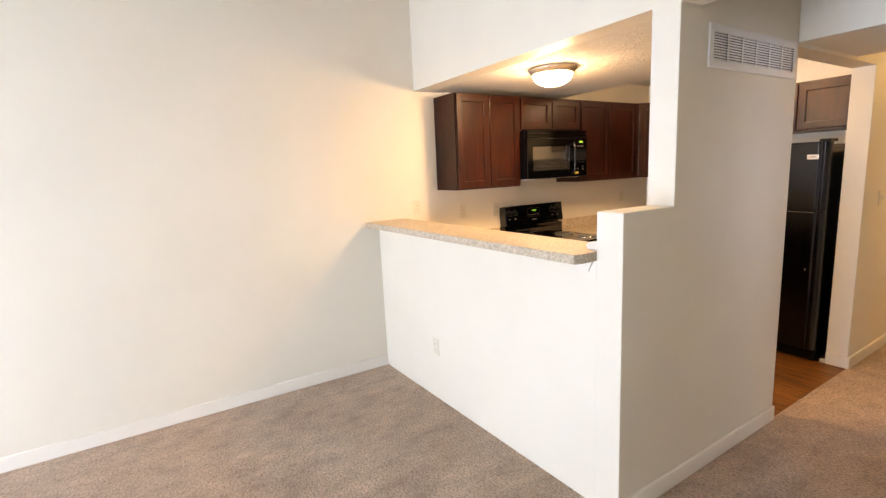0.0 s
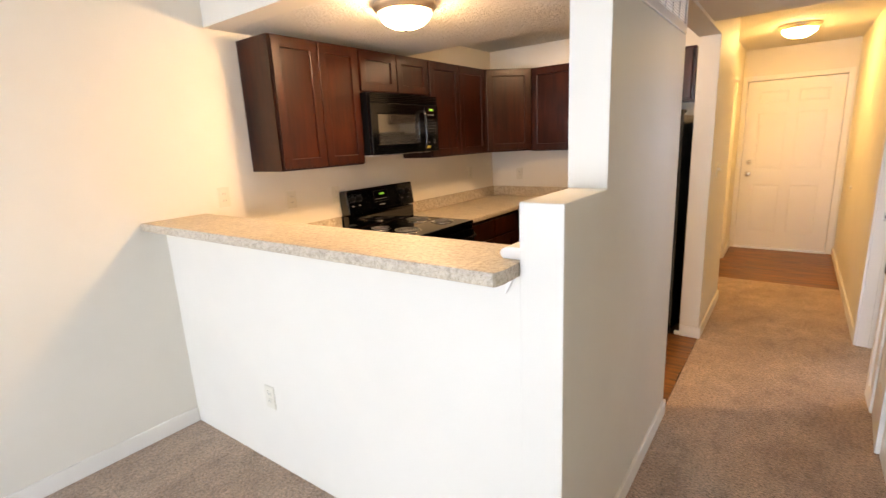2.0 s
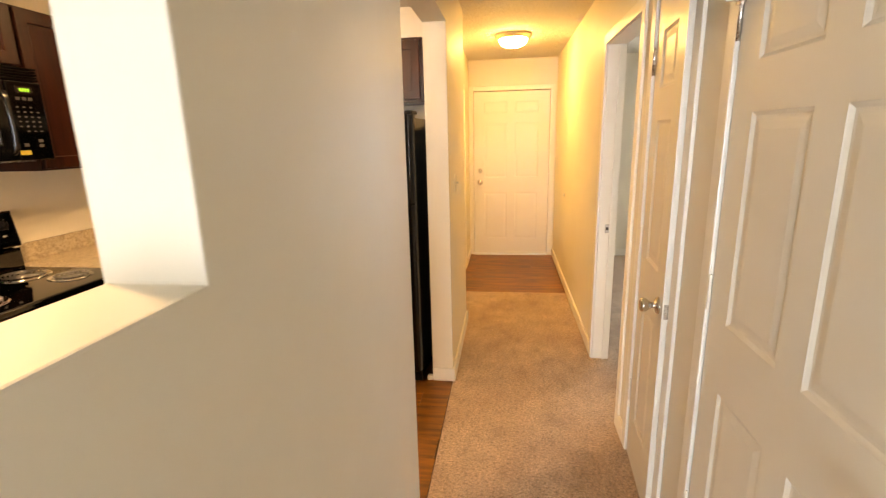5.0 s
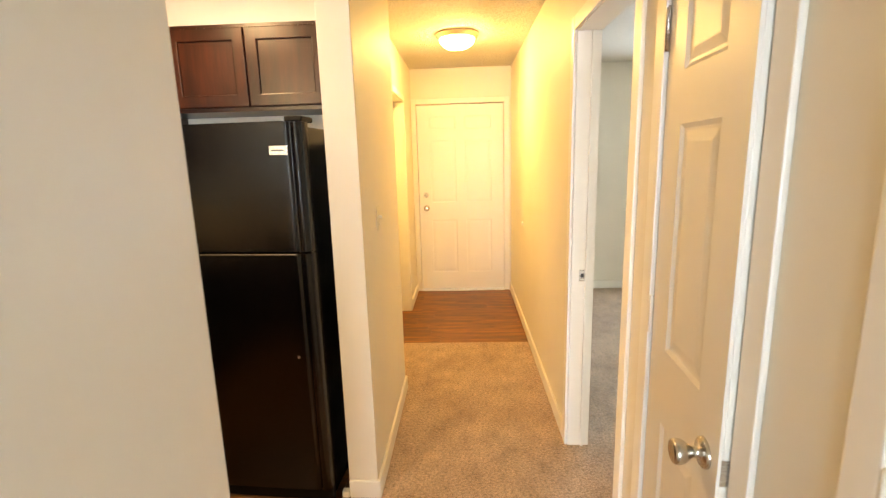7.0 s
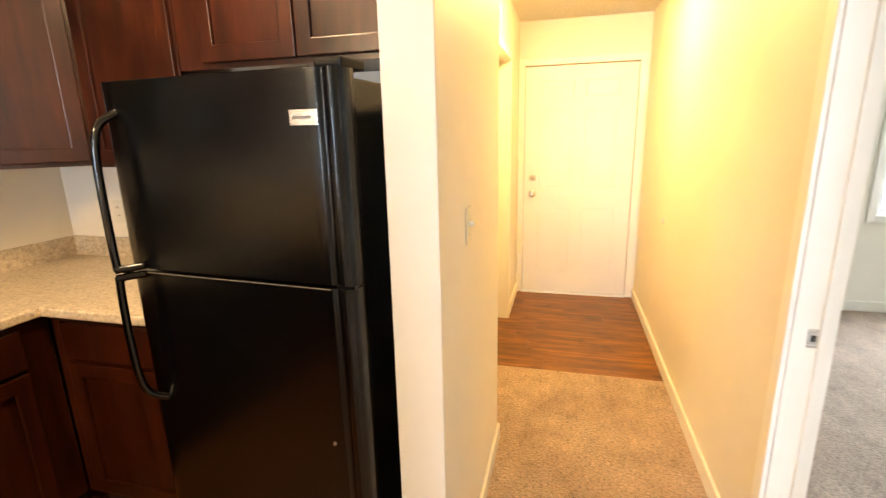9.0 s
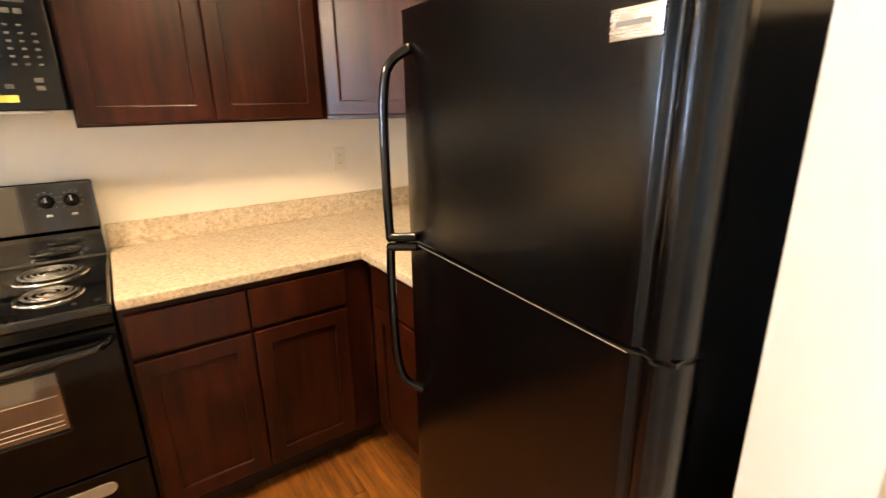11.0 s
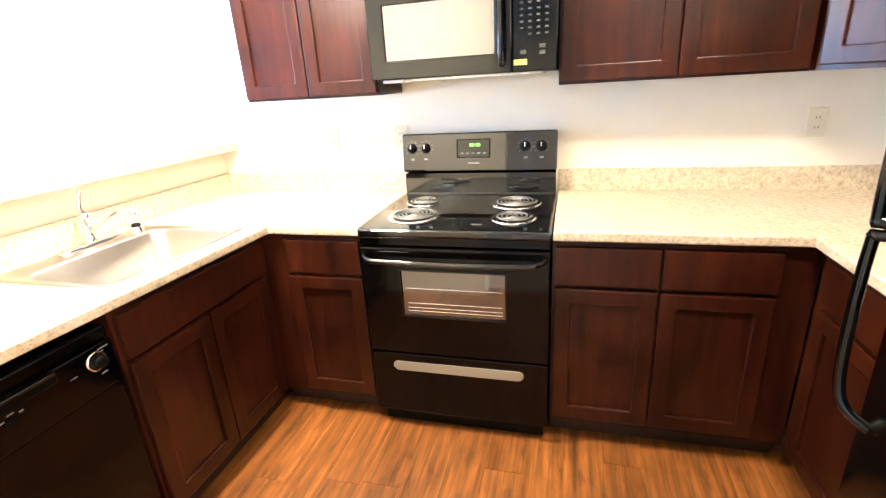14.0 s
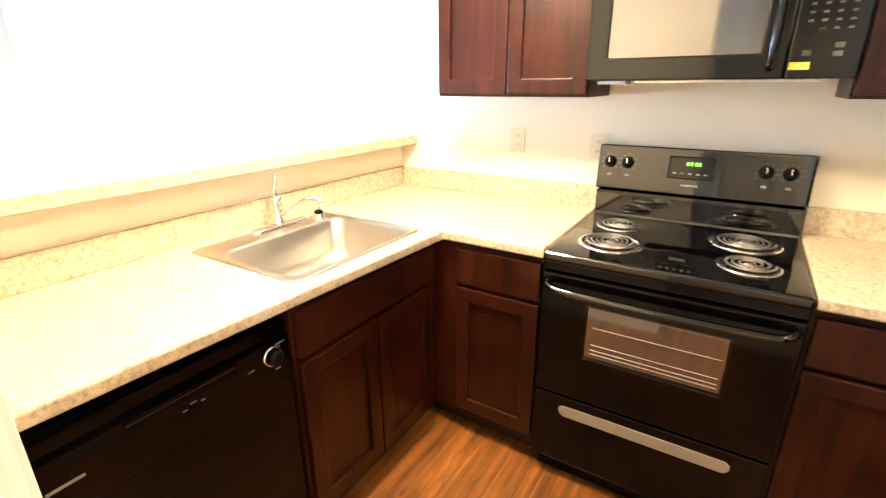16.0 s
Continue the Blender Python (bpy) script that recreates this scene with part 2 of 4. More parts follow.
def smooth_path(points, n=8):
    """Catmull-Rom points through the given ones."""
    p = [Vector(q) for q in points]
    p = [p[0] * 2 - p[1]] + p + [p[-1] * 2 - p[-2]]
    out = []
    for i in range(1, len(p) - 2):
        for k in range(n):
            t = k / n
            a, b, c, d = p[i - 1], p[i], p[i + 1], p[i + 2]
            out.append(0.5 * ((2 * b) + (c - a) * t + (2 * a - 5 * b + 4 * c - d) * t * t + (3 * b - a - 3 * c + d) * t ** 3))
    return out + [p[-2]]


def rounded_rect(w, d, r, n=5):
    pts = []
    for cx, cy, a0 in ((w / 2 - r, d / 2 - r, 0), (-w / 2 + r, d / 2 - r, 90), (-w / 2 + r, -d / 2 + r, 180), (w / 2 - r, -d / 2 + r, 270)):
        for i in range(n + 1):
            a = radians(a0 + 90 * i / n)
            pts.append((cx + r * math.cos(a), cy + r * math.sin(a)))
    return pts


def loft(rings, close=True):
    """Rings of equal count, each a list of points; the last is filled."""
    bm = bmesh.new()
    vs = [[bm.verts.new(p) for p in ring] for ring in rings]
    n = len(vs[0])
    for a, b in zip(vs, vs[1:]):
        for i in range(n):
            j = (i + 1) % n
            bm.faces.new((a[i], a[j], b[j], b[i]))
    if close:
        bm.faces.new(vs[-1])
    bmesh.ops.recalc_face_normals(bm, faces=bm.faces)
    return bm


def slab(outline, z0, z1, bev=0.0, hole=None):
    """A flat plate from a plan outline, with the top edges rounded."""
    bm = bmesh.new()

    def ring(pts):
        vs = [bm.verts.new((x, y, z1)) for x, y in pts]
        return [bm.edges.new((vs[i], vs[(i + 1) % len(vs)])) for i in range(len(vs))]

    es = ring(outline) + (ring(hole) if hole else [])
    bmesh.ops.triangle_fill(bm, edges=es, use_beauty=True, use_dissolve=False)
    top = list(bm.faces)
    ext = bmesh.ops.extrude_face_region(bm, geom=top, use_keep_orig=True)
    for v in [g for g in ext["geom"] if isinstance(g, bmesh.types.BMVert)]:
        v.co.z = z0
    bmesh.ops.recalc_face_normals(bm, faces=bm.faces)
    if bev:
        rim = [e for e in bm.edges if len(e.link_faces) == 2 and sorted(abs(f.normal.z) > 0.5 for f in e.link_faces) == [False, True]]
        bmesh.ops.bevel(bm, geom=rim, offset=bev, segments=3, affect="EDGES", profile=0.5)
    return bm


def frame_mesh(x0, x1, z0, z1, rail, y0, y1, bev=0.0018):
    """A closed rectangular frame in one piece; rail is one width or (left, right, bottom, top)."""
    l, r, lo, hi = rail if isinstance(rail, tuple) else (rail,) * 4
    bm = bmesh.new()
    rings = []
    for y in (y0, y1):
        for k in (0, 1):
            a, b, c, d = x0 + k * l, x1 - k * r, z0 + k * lo, z1 - k * hi
            rings.append([bm.verts.new((x, y, z)) for x, z in ((a, c), (b, c), (b, d), (a, d))])
    for a, b in ((0, 1), (1, 3), (3, 2), (2, 0)):
        for k in range(4):
            j = (k + 1) % 4
            bm.faces.new((rings[a][k], rings[a][j], rings[b][j], rings[b][k]))
    bmesh.ops.recalc_face_normals(bm, faces=bm.faces)
    if bev:
        bmesh.ops.bevel(bm, geom=[e for e in bm.edges if e.calc_face_angle(0) > 0.5], offset=bev, segments=2, affect="EDGES", profile=0.6)
    return bm


def mesh_of(name, bm, mat, smooth=False):
    me = bpy.data.meshes.new(name)
    bm.to_mesh(me)
    bm.free()
    me.materials.append(mat)
    if smooth:
        for p in me.polygons:
            p.use_smooth = True
    return me


def part(name, bm, mat, parent, label="", smooth=False):
    ob = new(name, mesh_of(name, bm, mat, smooth))
    ob.parent = parent
    if label:
        ob["label"] = label
    return ob


def thing(name, m, label, category, group=""):
    ob = new(name)
    ob.empty_display_size = 0.1
    ob.matrix_world = m
    return tagged(ob, label, category, group)


def structure(name, bm, mat, label="", category=""):
    ob = new(name, mesh_of(name, bm, mat))
    return tagged(ob, label, category, kind="structure")


RANGE_SIDE = lambda x, y, z=0.0: pose(x, y, z, 0, 0, 90)
FAR_SIDE = lambda x, y, z=0.0: pose(x, y, z, 0, 0, 0)
BAR_SIDE = lambda x, y, z=0.0: pose(x, y, z, 0, 0, 180)
HALL_RIGHT = lambda x, y, z=0.0: pose(x, y, z, 0, 0, -90)

# ---- setting ----
W = -2.222         # kitchen and dining wall
HALL = 0.925       # hall wall with the doors
FAR = 4.99         # far kitchen wall
END = 7.507        # wall with the entry door
BACK = -3.5        # wall with the living room window
LOW = 2.20         # dropped kitchen ceiling
HIGH = 2.41
LEFT2 = -0.14      # hall wall past the partition

structure("floor", boxes((-2.5, 4.7, BACK - 0.3, 7.95, -0.15, -0.014)), JOINT, "dark subfloor under the coverings", "floor")
structure("carpet", boxes((W, 3.0, BACK, 1.57, -0.013, 0), (W, -0.06, 1.57, 1.62, -0.013, 0), (0.0, 3.0, 1.57, 1.92, -0.013, 0), (0.0, HALL, 1.92, 5.96, -0.013, 0), (LEFT2, 0.0, 5.2, 5.96, -0.013, 0), (HALL, 4.4, 3.3, END, -0.013, 0)),
          CARPET, "worn beige-brown cut pile carpet with vacuum marks", "carpet")
structure("wall_west", boxes((W - 0.12, W, BACK - 0.12, FAR + 0.12, -0.02, 3.0)), WALL, "cream painted drywall", "wall")
WX0, WX1 = -1.45, 0.95
structure("wall_south", boxes((W, WX0, BACK - 0.12, BACK, -0.02, 3.0), (WX1, 3.0, BACK - 0.12, BACK, -0.02, 3.0), (WX0, WX1, BACK - 0.12, BACK, -0.02, 0.07), (WX0, WX1, BACK - 0.12, BACK, 2.05, 3.0)),
          WALL, "cream painted drywall with a wide window", "wall")
structure("wall_living_east", boxes((3.0, 3.12, BACK - 0.12, 2.06, -0.02, 3.0)), WALL, "cream painted drywall", "wall")
structure("wall_header", boxes((W, -0.128, 1.92, 2.06, LOW, 3.0), (0.0, HALL, 1.92, 2.06, 2.195, 3.0), (HALL, 3.0, 1.92, 2.06, -0.02, 3.0)), WALL,
          "cream drywall header over the pass-through and hall", "wall")
structure("half_wall", slab([(W, 1.540), (-0.129, 1.5766), (-0.129, 1.655), (W, 1.655)], -0.02, 1.1515), WALL, "cream painted half wall carrying the breakfast bar", "half wall")


def prism(outline, x0, x1, bev=0.0):
    """A solid of constant section across x, from (y, z) rows."""
    bm = bmesh.new()
    ends = [[bm.verts.new((x, y, z)) for y, z in outline] for x in (x0, x1)]
    for row in ends:
        bm.faces.new(row)
    for k in range(len(outline)):
        j = (k + 1) % len(outline)
        bm.faces.new((ends[0][k], ends[0][j], ends[1][j], ends[1][k]))
    bmesh.ops.recalc_face_normals(bm, faces=bm.faces)
    if bev:
        bmesh.ops.bevel(bm, geom=list(bm.edges), offset=bev, segments=2, affect="EDGES", profile=0.6)
    return bm


structure("wall_column", prism([(1.5765, -0.02), (3.012, -0.02), (3.012, 3.0), (1.92, 3.0), (1.92, 1.363), (1.5765, 1.363)], -0.13, 0.0, 0.004), WALL, "cream drywall partition with a stepped low end", "wall")
structure("wall_opening_header", boxes((-0.13, 0.0, 3.012, 4.176, 2.125, 2.6)), WALL, "cream drywall over the kitchen opening", "wall")
structure("wall_stub", boxes((-0.13, 0.0, 4.176, 5.2, -0.02, 2.6, 0.004)), WALL, "cream drywall partition beside the refrigerator", "wall")
structure("wall_kitchen_far", boxes((W, -0.13, FAR, FAR + 0.12, -0.02, 2.6)), WALL, "cream painted drywall", "wall")
structure("wall_hall_west", boxes((LEFT2 - 0.12, LEFT2, 5.2, 5.95, -0.02, 2.6), (LEFT2 - 0.12, LEFT2, 5.95, 6.80, 2.02, 2.6), (LEFT2 - 0.12, LEFT2, 6.80, END, -0.02, 2.6), (LEFT2 - 0.25, LEFT2 - 0.16, 5.8, 6.9, -0.02, 2.6)), WALL,
          "cream drywall with a closet opening", "wall")
structure("wall_entry", boxes((LEFT2 - 0.12, -0.086, END, END + 0.12, -0.02, 2.6), (0.850, 1.05, END, END + 0.12, -0.02, 2.6), (-0.086, 0.850, END, END + 0.12, 2.05, 2.6)), WALL, "cream drywall round the entry door", "wall")
H0, H1 = HALL, HALL + 0.11
D1A, D1B, D2A, D2B, D3A, D3B = 2.052, 2.846, 3.152, 3.572, 3.802, 4.565
structure("wall_hall_east", boxes(
    (H0, H1, 2.06, 2.061, -0.02, 2.6), (H0, H1, D1A - 0.016, D1B + 0.016, 2.045, 2.6), (H0, H1, D1B + 0.016, D2A - 0.016, -0.02, 2.6), (H0, H1, D2A - 0.016, D2B + 0.016, 2.045, 2.6),
    (H0, H1, D2B + 0.016, D3A - 0.016, -0.02, 2.6), (H0, H1, D3A - 0.016, D3B + 0.016, 2.045, 2.6), (H0, H1, D3B + 0.016, END, -0.02, 2.6)), WALL, "cream drywall with three doorways", "wall")
structure("wall_closet", boxes((1.65, 1.7, 2.0, 3.7, -0.02, 2.6), (H1, 1.65, 1.99, 2.03, -0.02, 2.6), (H1, 1.65, 2.98, 3.02, -0.02, 2.6), (H1, 1.65, 3.64, 3.69, -0.02, 2.6)), WALL, "plain closet walls", "wall")
structure("wall_bedroom_south", boxes((1.7, 4.5, 3.18, 3.3, -0.02, 2.6)), WALL, "cream painted drywall", "wall")
structure("wall_bedroom_east", boxes((4.4, 4.52, 3.3, END, -0.02, 2.6)), WALL, "cream painted drywall", "wall")
structure("wall_bedroom_north", boxes((1.05, 2.66, END, END + 0.12, -0.02, 2.6), (3.84, 4.52, END, END + 0.12, -0.02, 2.6), (2.66, 3.84, END, END + 0.12, -0.02, 0.80), (2.66, 3.84, END, END + 0.12, 2.0, 2.6)), WALL,
          "cream drywall with a bedroom window", "wall")
structure("ceiling_living", boxes((W - 0.12, 3.12, BACK - 0.12, 1.92, 3.0, 3.1)), CEIL, "textured white ceiling", "ceiling")
structure("ceiling_kitchen_low", boxes((W, -0.13, 2.06, 3.48, LOW, 2.62)), CEIL, "dropped knockdown-textured ceiling", "ceiling")
structure("ceiling_kitchen", boxes((W, -0.13, 3.48, FAR, HIGH, 2.62)), CEIL, "textured white ceiling", "ceiling")
structure("ceiling_hall", boxes((0.0, HALL, 2.06, 3.0, 2.55, 2.62), (0.0, HALL, 3.83, 5.2, HIGH, 2.62), (LEFT2, HALL, 5.2, END, HIGH, 2.62)), CEIL, "textured hall ceiling", "ceiling")
structure("ceiling_soffit", boxes((0.0, HALL, 3.0, 3.83, 2.145, 2.62)), WALL, "cream painted duct soffit across the hall", "soffit")
structure("ceiling_bedroom", boxes((H1, 4.52, 3.18, END + 0.1, HIGH, 2.55), (H1, 1.7, 2.0, 3.18, HIGH, 2.55)), CEIL, "textured white ceiling", "ceiling")


def baseboard(x0, x1, y0, y1, h=0.088):
    structure("baseboard", boxes((x0, x1, y0, y1, 0.0, h), bev=0.0065, seg=3), TRIM, "white painted baseboard", "baseboard")


B = 0.015
baseboard(W, W + B, BACK, 1.535)
baseboard(0.0, B, 1.60, 3.010)
baseboard(-0.128, B, 4.176 - B, 4.1755)
baseboard(0.0, B, 4.176, 5.2)
baseboard(LEFT2, LEFT2 + B, 5.215, 5.88)
baseboard(LEFT2, LEFT2 + B, 6.86, END)
baseboard(HALL - B, HALL, 4.635, END)
baseboard(HALL - B, HALL, 3.640, 3.735)
baseboard(HALL - B, HALL, 2.916, 3.084)
baseboard(HALL + 0.12, 4.4, END - B, END)
baseboard(W + B, WX0 - 0.062, BACK, BACK + B)
baseboard(WX1 + 0.062, 3.0, BACK, BACK + B)
structure("shoe_moulding", boxes((-0.165, -0.130, 4.176 - 0.012, 4.176 + 0.02, 0.0, 0.03), bev=0.006), TRIM, "short white trim end at the kitchen threshold", "trim")


def casing(name, face, y0, y1, top, side, depth, c=0.062, t=0.014):
    """Trim round an opening in a wall of constant x; side -1 faces lower x."""
    a, b = sorted((face, face + side * t))
    rows = [(a, b, y0 - c, y0 - 0.004, 0.0, top + c, 0.004), (a, b, y1 + 0.004, y1 + c, 0.0, top + c, 0.004), (a, b, y0 - 0.004, y1 + 0.004, top + 0.004, top + c, 0.004)]
    structure("trim_" + name, boxes(*rows), TRIM, "white painted door casing", "trim")
    a, b = sorted((face - side * 0.001, face - side * depth))
    structure("jamb_" + name, boxes((a, b, y0 - 0.016, y0, 0.0, top), (a, b, y1, y1 + 0.016, 0.0, top), (a, b, y0 - 0.016, y1 + 0.016, top, top + 0.016)), TRIM, "white painted door jamb", "jamb")


casing("closet", HALL, D1A, D1B, 2.03, -1, 0.108)
casing("linen", HALL, D2A, D2B, 2.03, -1, 0.108)
casing("bedroom", HALL, D3A, D3B, 2.03, -1, 0.108)
casing("side_closet", LEFT2, 5.966, 6.784, 2.005, 1, 0.118, 0.056)
structure("trim_bedroom_stop", boxes((0.99, 1.002, D3B - 0.013, D3B, 0.0, 2.03)), TRIM, "white door stop strip", "trim")
structure("trim_entry", boxes((LEFT2 + 0.001, -0.088, END - 0.013, END, 0.0, 2.108, 0.004), (0.852, 0.907, END - 0.013, END, 0.0, 2.108, 0.004), (-0.088, 0.852, END - 0.013, END, 2.053, 2.108, 0.004)), TRIM,
          "cream painted entry door casing", "trim")
structure("threshold", boxes((-0.086, 0.850, END - 0.02, END + 0.1, -0.012, 0.014), bev=0.004), VINYL, "pale metal door threshold", "threshold")


# ---- windows ----
def window(name, x0, x1, z0, z1, y, inward, label):
    """A vinyl slider in a wall of constant y; inward is +1 or -1."""
    top = tagged(new(name), label, "window", kind="structure")
    top.location = (x0, y, z0)
    w, h = x1 - x0, z1 - z0
    d0, d1 = sorted((-inward * 0.02, -inward * 0.075))
    f = 0.045
    part("window_frame", boxes((0.001, w - 0.001, d0, d1, 0.001, f), (0.001, w - 0.001, d0, d1, h - f, h - 0.001), (0.001, f, d0, d1, f, h - f), (w - f, w - 0.001, d0, d1, f, h - f), (w / 2 - 0.025, w / 2 + 0.025, d0, d1, f, h - f), bev=0.004), VINYL, top)
    for a, b in ((f, w / 2 - 0.025), (w / 2 + 0.025, w - f)):
        p = part("pane", boxes((a, b, (d0 + d1) / 2 - 0.003, (d0 + d1) / 2 + 0.003, f, h - f)), GLASS, top, "clear glass pane")
        p.visible_shadow = False
    s0, s1 = sorted((inward * 0.016, inward * 0.001))
    c = 0.06
    part("window_casing", boxes((-c, 0, s0, s1, -c, h + c), (w, w + c, s0, s1, -c, h + c), (0, w, s0, s1, h, h + c), (0, w, s0, s1, -c, 0), bev=0.003), TRIM, top)
    return top


window("window_1", WX0, WX1, 0.07, 2.05, BACK, 1, "wide bright daylit sliding glass patio door")
window("window_2", 2.66, 3.84, 0.80, 2.0, END, -1, "bright daylit bedroom window with white casing")


# ---- doors ----
def knob(parent, x, z, y=0.0, label="satin nickel door knob"):
    k = part("door_knob", lathe([(0.0, 0.0655), (0.018, 0.0655), (0.023, 0.064), (0.0262, 0.060), (0.0268, 0.053), (0.0245, 0.043), (0.018, 0.034), (0.0125, 0.027), (0.0115, 0.022), (0.0115, 0.011), (0.028, 0.009), (0.032, 0.006), (0.033, 0.001), (0.033, 0.0), (0.0, 0.0)], 32), KNOB, parent, label, True)
    k.matrix_local = pose(x, y, z, 90, 0, 0)
    return k


def panel_door(name, m, w, h, cols, rows, label, knob_x=None, knob_z=0.88, hinge_x=None, mat=DOOR, stile=0.105, kind="structure", thick=0.035, relief=1.0):
    top = thing(name, m, label, "door")
    tagged(top, kind=kind)
    mull = 0.095
    pw = (w - 2 * stile - (cols - 1) * mull) / cols
    xs = [(stile + i * (pw + mull), stile + i * (pw + mull) + pw) for i in range(cols)]
    face = 0.0075 * relief
    bm = boxes((0, w, face, thick, 0.008, h, 0.002))
    box(bm, 0, stile, 0, face, 0.008, h)
    box(bm, w - stile, w, 0, face, 0.008, h)
    edges = [0.008] + [z for r in rows for z in r] + [h]
    for z0, z1 in zip(edges[0::2], edges[1::2]):
        box(bm, stile, w - stile, 0, face, z0, z1)
    for (a, b), (c, d) in zip(xs, xs[1:]):
        for z0, z1 in rows:
            box(bm, b, c, 0, face, z0, z1)
    leaf = part("leaf", bm, mat, top)
    for a, b in xs:
        for z0, z1 in rows:
            part("panel", loft([[(x, y, z) for x, z in ((a + e, z0 + e), (b - e, z0 + e), (b - e, z1 - e), (a + e, z1 - e))] for e, y in ((e, y * relief) for e, y in ((0.0003, 0.0003), (0.005, 0.0030), (0.010, 0.0062), (0.017, 0.0068), (0.024, 0.0058), (0.040, 0.0028), (0.044, 0.0026)))]), mat, leaf, "raised moulded panel")
    if knob_x is not None:
        knob(top, knob_x, knob_z)
    if hinge_x is not None:
        for z in (0.33, 1.06, 1.79):
            hg = part("hinge", lathe([(0.0, -0.05), (0.0055, -0.05), (0.0055, 0.05), (0.003, 0.056), (0.0, 0.056)], 10), mat if z < 1.7 else NICKEL, top, "painted door hinge" if z < 1.7 else "bare steel door hinge", True)
            hg.location = (hinge_x, -0.006, z)
    return top


SIX = [(0.235, 0.80), (1.00, 1.56), (1.68, 1.89)]
d = panel_door("door_1", HALL_RIGHT(HALL - 0.003, D1B - 0.002, 0), 0.790, 2.02, 2, SIX, "closed white six-panel closet door with a nickel knob", 0.742, 0.915, -0.002)
stop = part("hinge_stop", boxes((0.004, 0.010, -0.05, -0.012, 1.832, 1.842), (-0.012, 0.024, -0.018, -0.006, 1.826, 1.850), bev=0.002), NICKEL, d, "steel hinge pin door stop")
d = panel_door("door_2", HALL_RIGHT(HALL - 0.003, D2B - 0.002, 0) @ pose(0, 0, 0, 0, 0, -4.0), 0.416, 2.02, 1, SIX, "narrow white linen closet door standing slightly ajar", 0.357, 0.885, -0.002, stile=0.105)
part("latch_plate", boxes((0.4158, 0.4175, 0.006, 0.030, 0.852, 0.908)), NICKEL, d, "bare steel latch plate")
d = panel_door("door_3", FAR_SIDE(-0.080, END + 0.004, 0.014), 0.924, 2.028, 2, [(0.20, 0.80), (0.99, 1.66), (1.77, 1.91)], "closed cream six-panel entry door", 0.075, 0.93, stile=0.13, relief=0.45)
kb = part("deadbolt", lathe([(0.0, 0.022), (0.020, 0.021), (0.026, 0.014), (0.030, 0.0), (0.0, 0.0)], 20), NICKEL, d, "satin nickel deadbolt", True)
kb.matrix_local = pose(0.075, 0, 1.075, 90, 0, 0)
part("thumb_turn", boxes((0.069, 0.081, -0.040, -0.018, 1.058, 1.092), bev=0.004), NICKEL, d)
d = panel_door("door_4", pose(LEFT2 - 0.085, 5.969, 0, 0, 0, 90), 0.812, 1.99, 2, [(0.22, 0.80), (0.99, 1.55), (1.66, 1.86)], "closed cream closet door set back in its frame", None)
st = thing("strike_plate", pose(0.975, D3B - 0.0005, 0.915), "small bare steel strike plate on a white jamb", "strike plate")
part("plate", boxes((-0.012, 0.018, -0.0018, 0.0, -0.028, 0.028), bev=0.0006), NICKEL, st)
part("latch_hole", boxes((-0.004, 0.009, -0.0026, -0.0019, -0.010, 0.010)), SLOT, st)


# ---- fixtures ----
def ceiling_lamp(x, y, z, r, glass, label):
    t = thing("ceiling_light", pose(x, y, z), label, "ceiling light", "flush ceiling lights")
    part("base_ring", lathe([(0.0, 0.0), (r * 0.98, 0.0), (r, -0.008), (r * 0.985, -0.018), (r * 0.93, -0.024), (r * 0.90, -0.036), (r * 0.80, -0.044), (r * 0.78, -0.034), (0.0, -0.030)], 48), RING, t, "brushed nickel ring", True)
    k = r * 0.80
    prof = [(k, -0.036)] + [(k * math.cos(a), -0.040 - 0.075 * math.sin(a)) for a in [i * math.pi / 2 / 9 for i in range(1, 10)]]
    prof[-1] = (0.0, prof[-1][1])
    part("shade", lathe(prof, 48), glass, t, "lit frosted glass bowl", True)
    part("finial", lathe([(0.0, -0.112), (0.007, -0.113), (0.009, -0.118), (0.005, -0.124), (0.0, -0.125)], 14), NICKEL, t, "", True)
    return t


ceiling_lamp(-1.17, 2.39, LOW, 0.160, SHADE, "flush ceiling light with a glowing glass bowl")
ceiling_lamp(-0.80, 4.05, HIGH, 0.165, BACK_SHADE, "flush ceiling light over the back worktop")
ceiling_lamp(0.38, 6.12, HIGH, 0.165, HALL_SHADE, "flush hall ceiling light with a glowing bowl")


def wall_plate(m, label, kind):
    t = thing("light_switch" if kind == "switch" else "power_outlet", m, label, "switch" if kind == "switch" else "outlet", "" if kind == "switch" else "ivory wall outlets")
    part("plate", boxes((-0.036, 0.036, -0.006, 0.0, -0.058, 0.058), bev=0.003), PLATE, t)
    if kind == "switch":
        part("toggle", boxes((-0.005, 0.005, -0.022, -0.005, -0.004, 0.012), bev=0.002), PLATE, t)
        for z in (-0.03, 0.03):
            part("screw", boxes((-0.003, 0.003, -0.0072, -0.006, z - 0.003, z + 0.003)), NICKEL, t)
    else:
        for z in (-0.02, 0.02):
            f = part("socket", boxes((-0.017, 0.017, -0.008, -0.0055, z - 0.014, z + 0.014), bev=0.002), PLATE, t)
            for x in (-0.006, 0.006):
                part("slot", boxes((x - 0.0015, x + 0.0015, -0.0086, -0.0081, z - 0.004, z + 0.006)), SOCKET_SLOT, f)
    return t


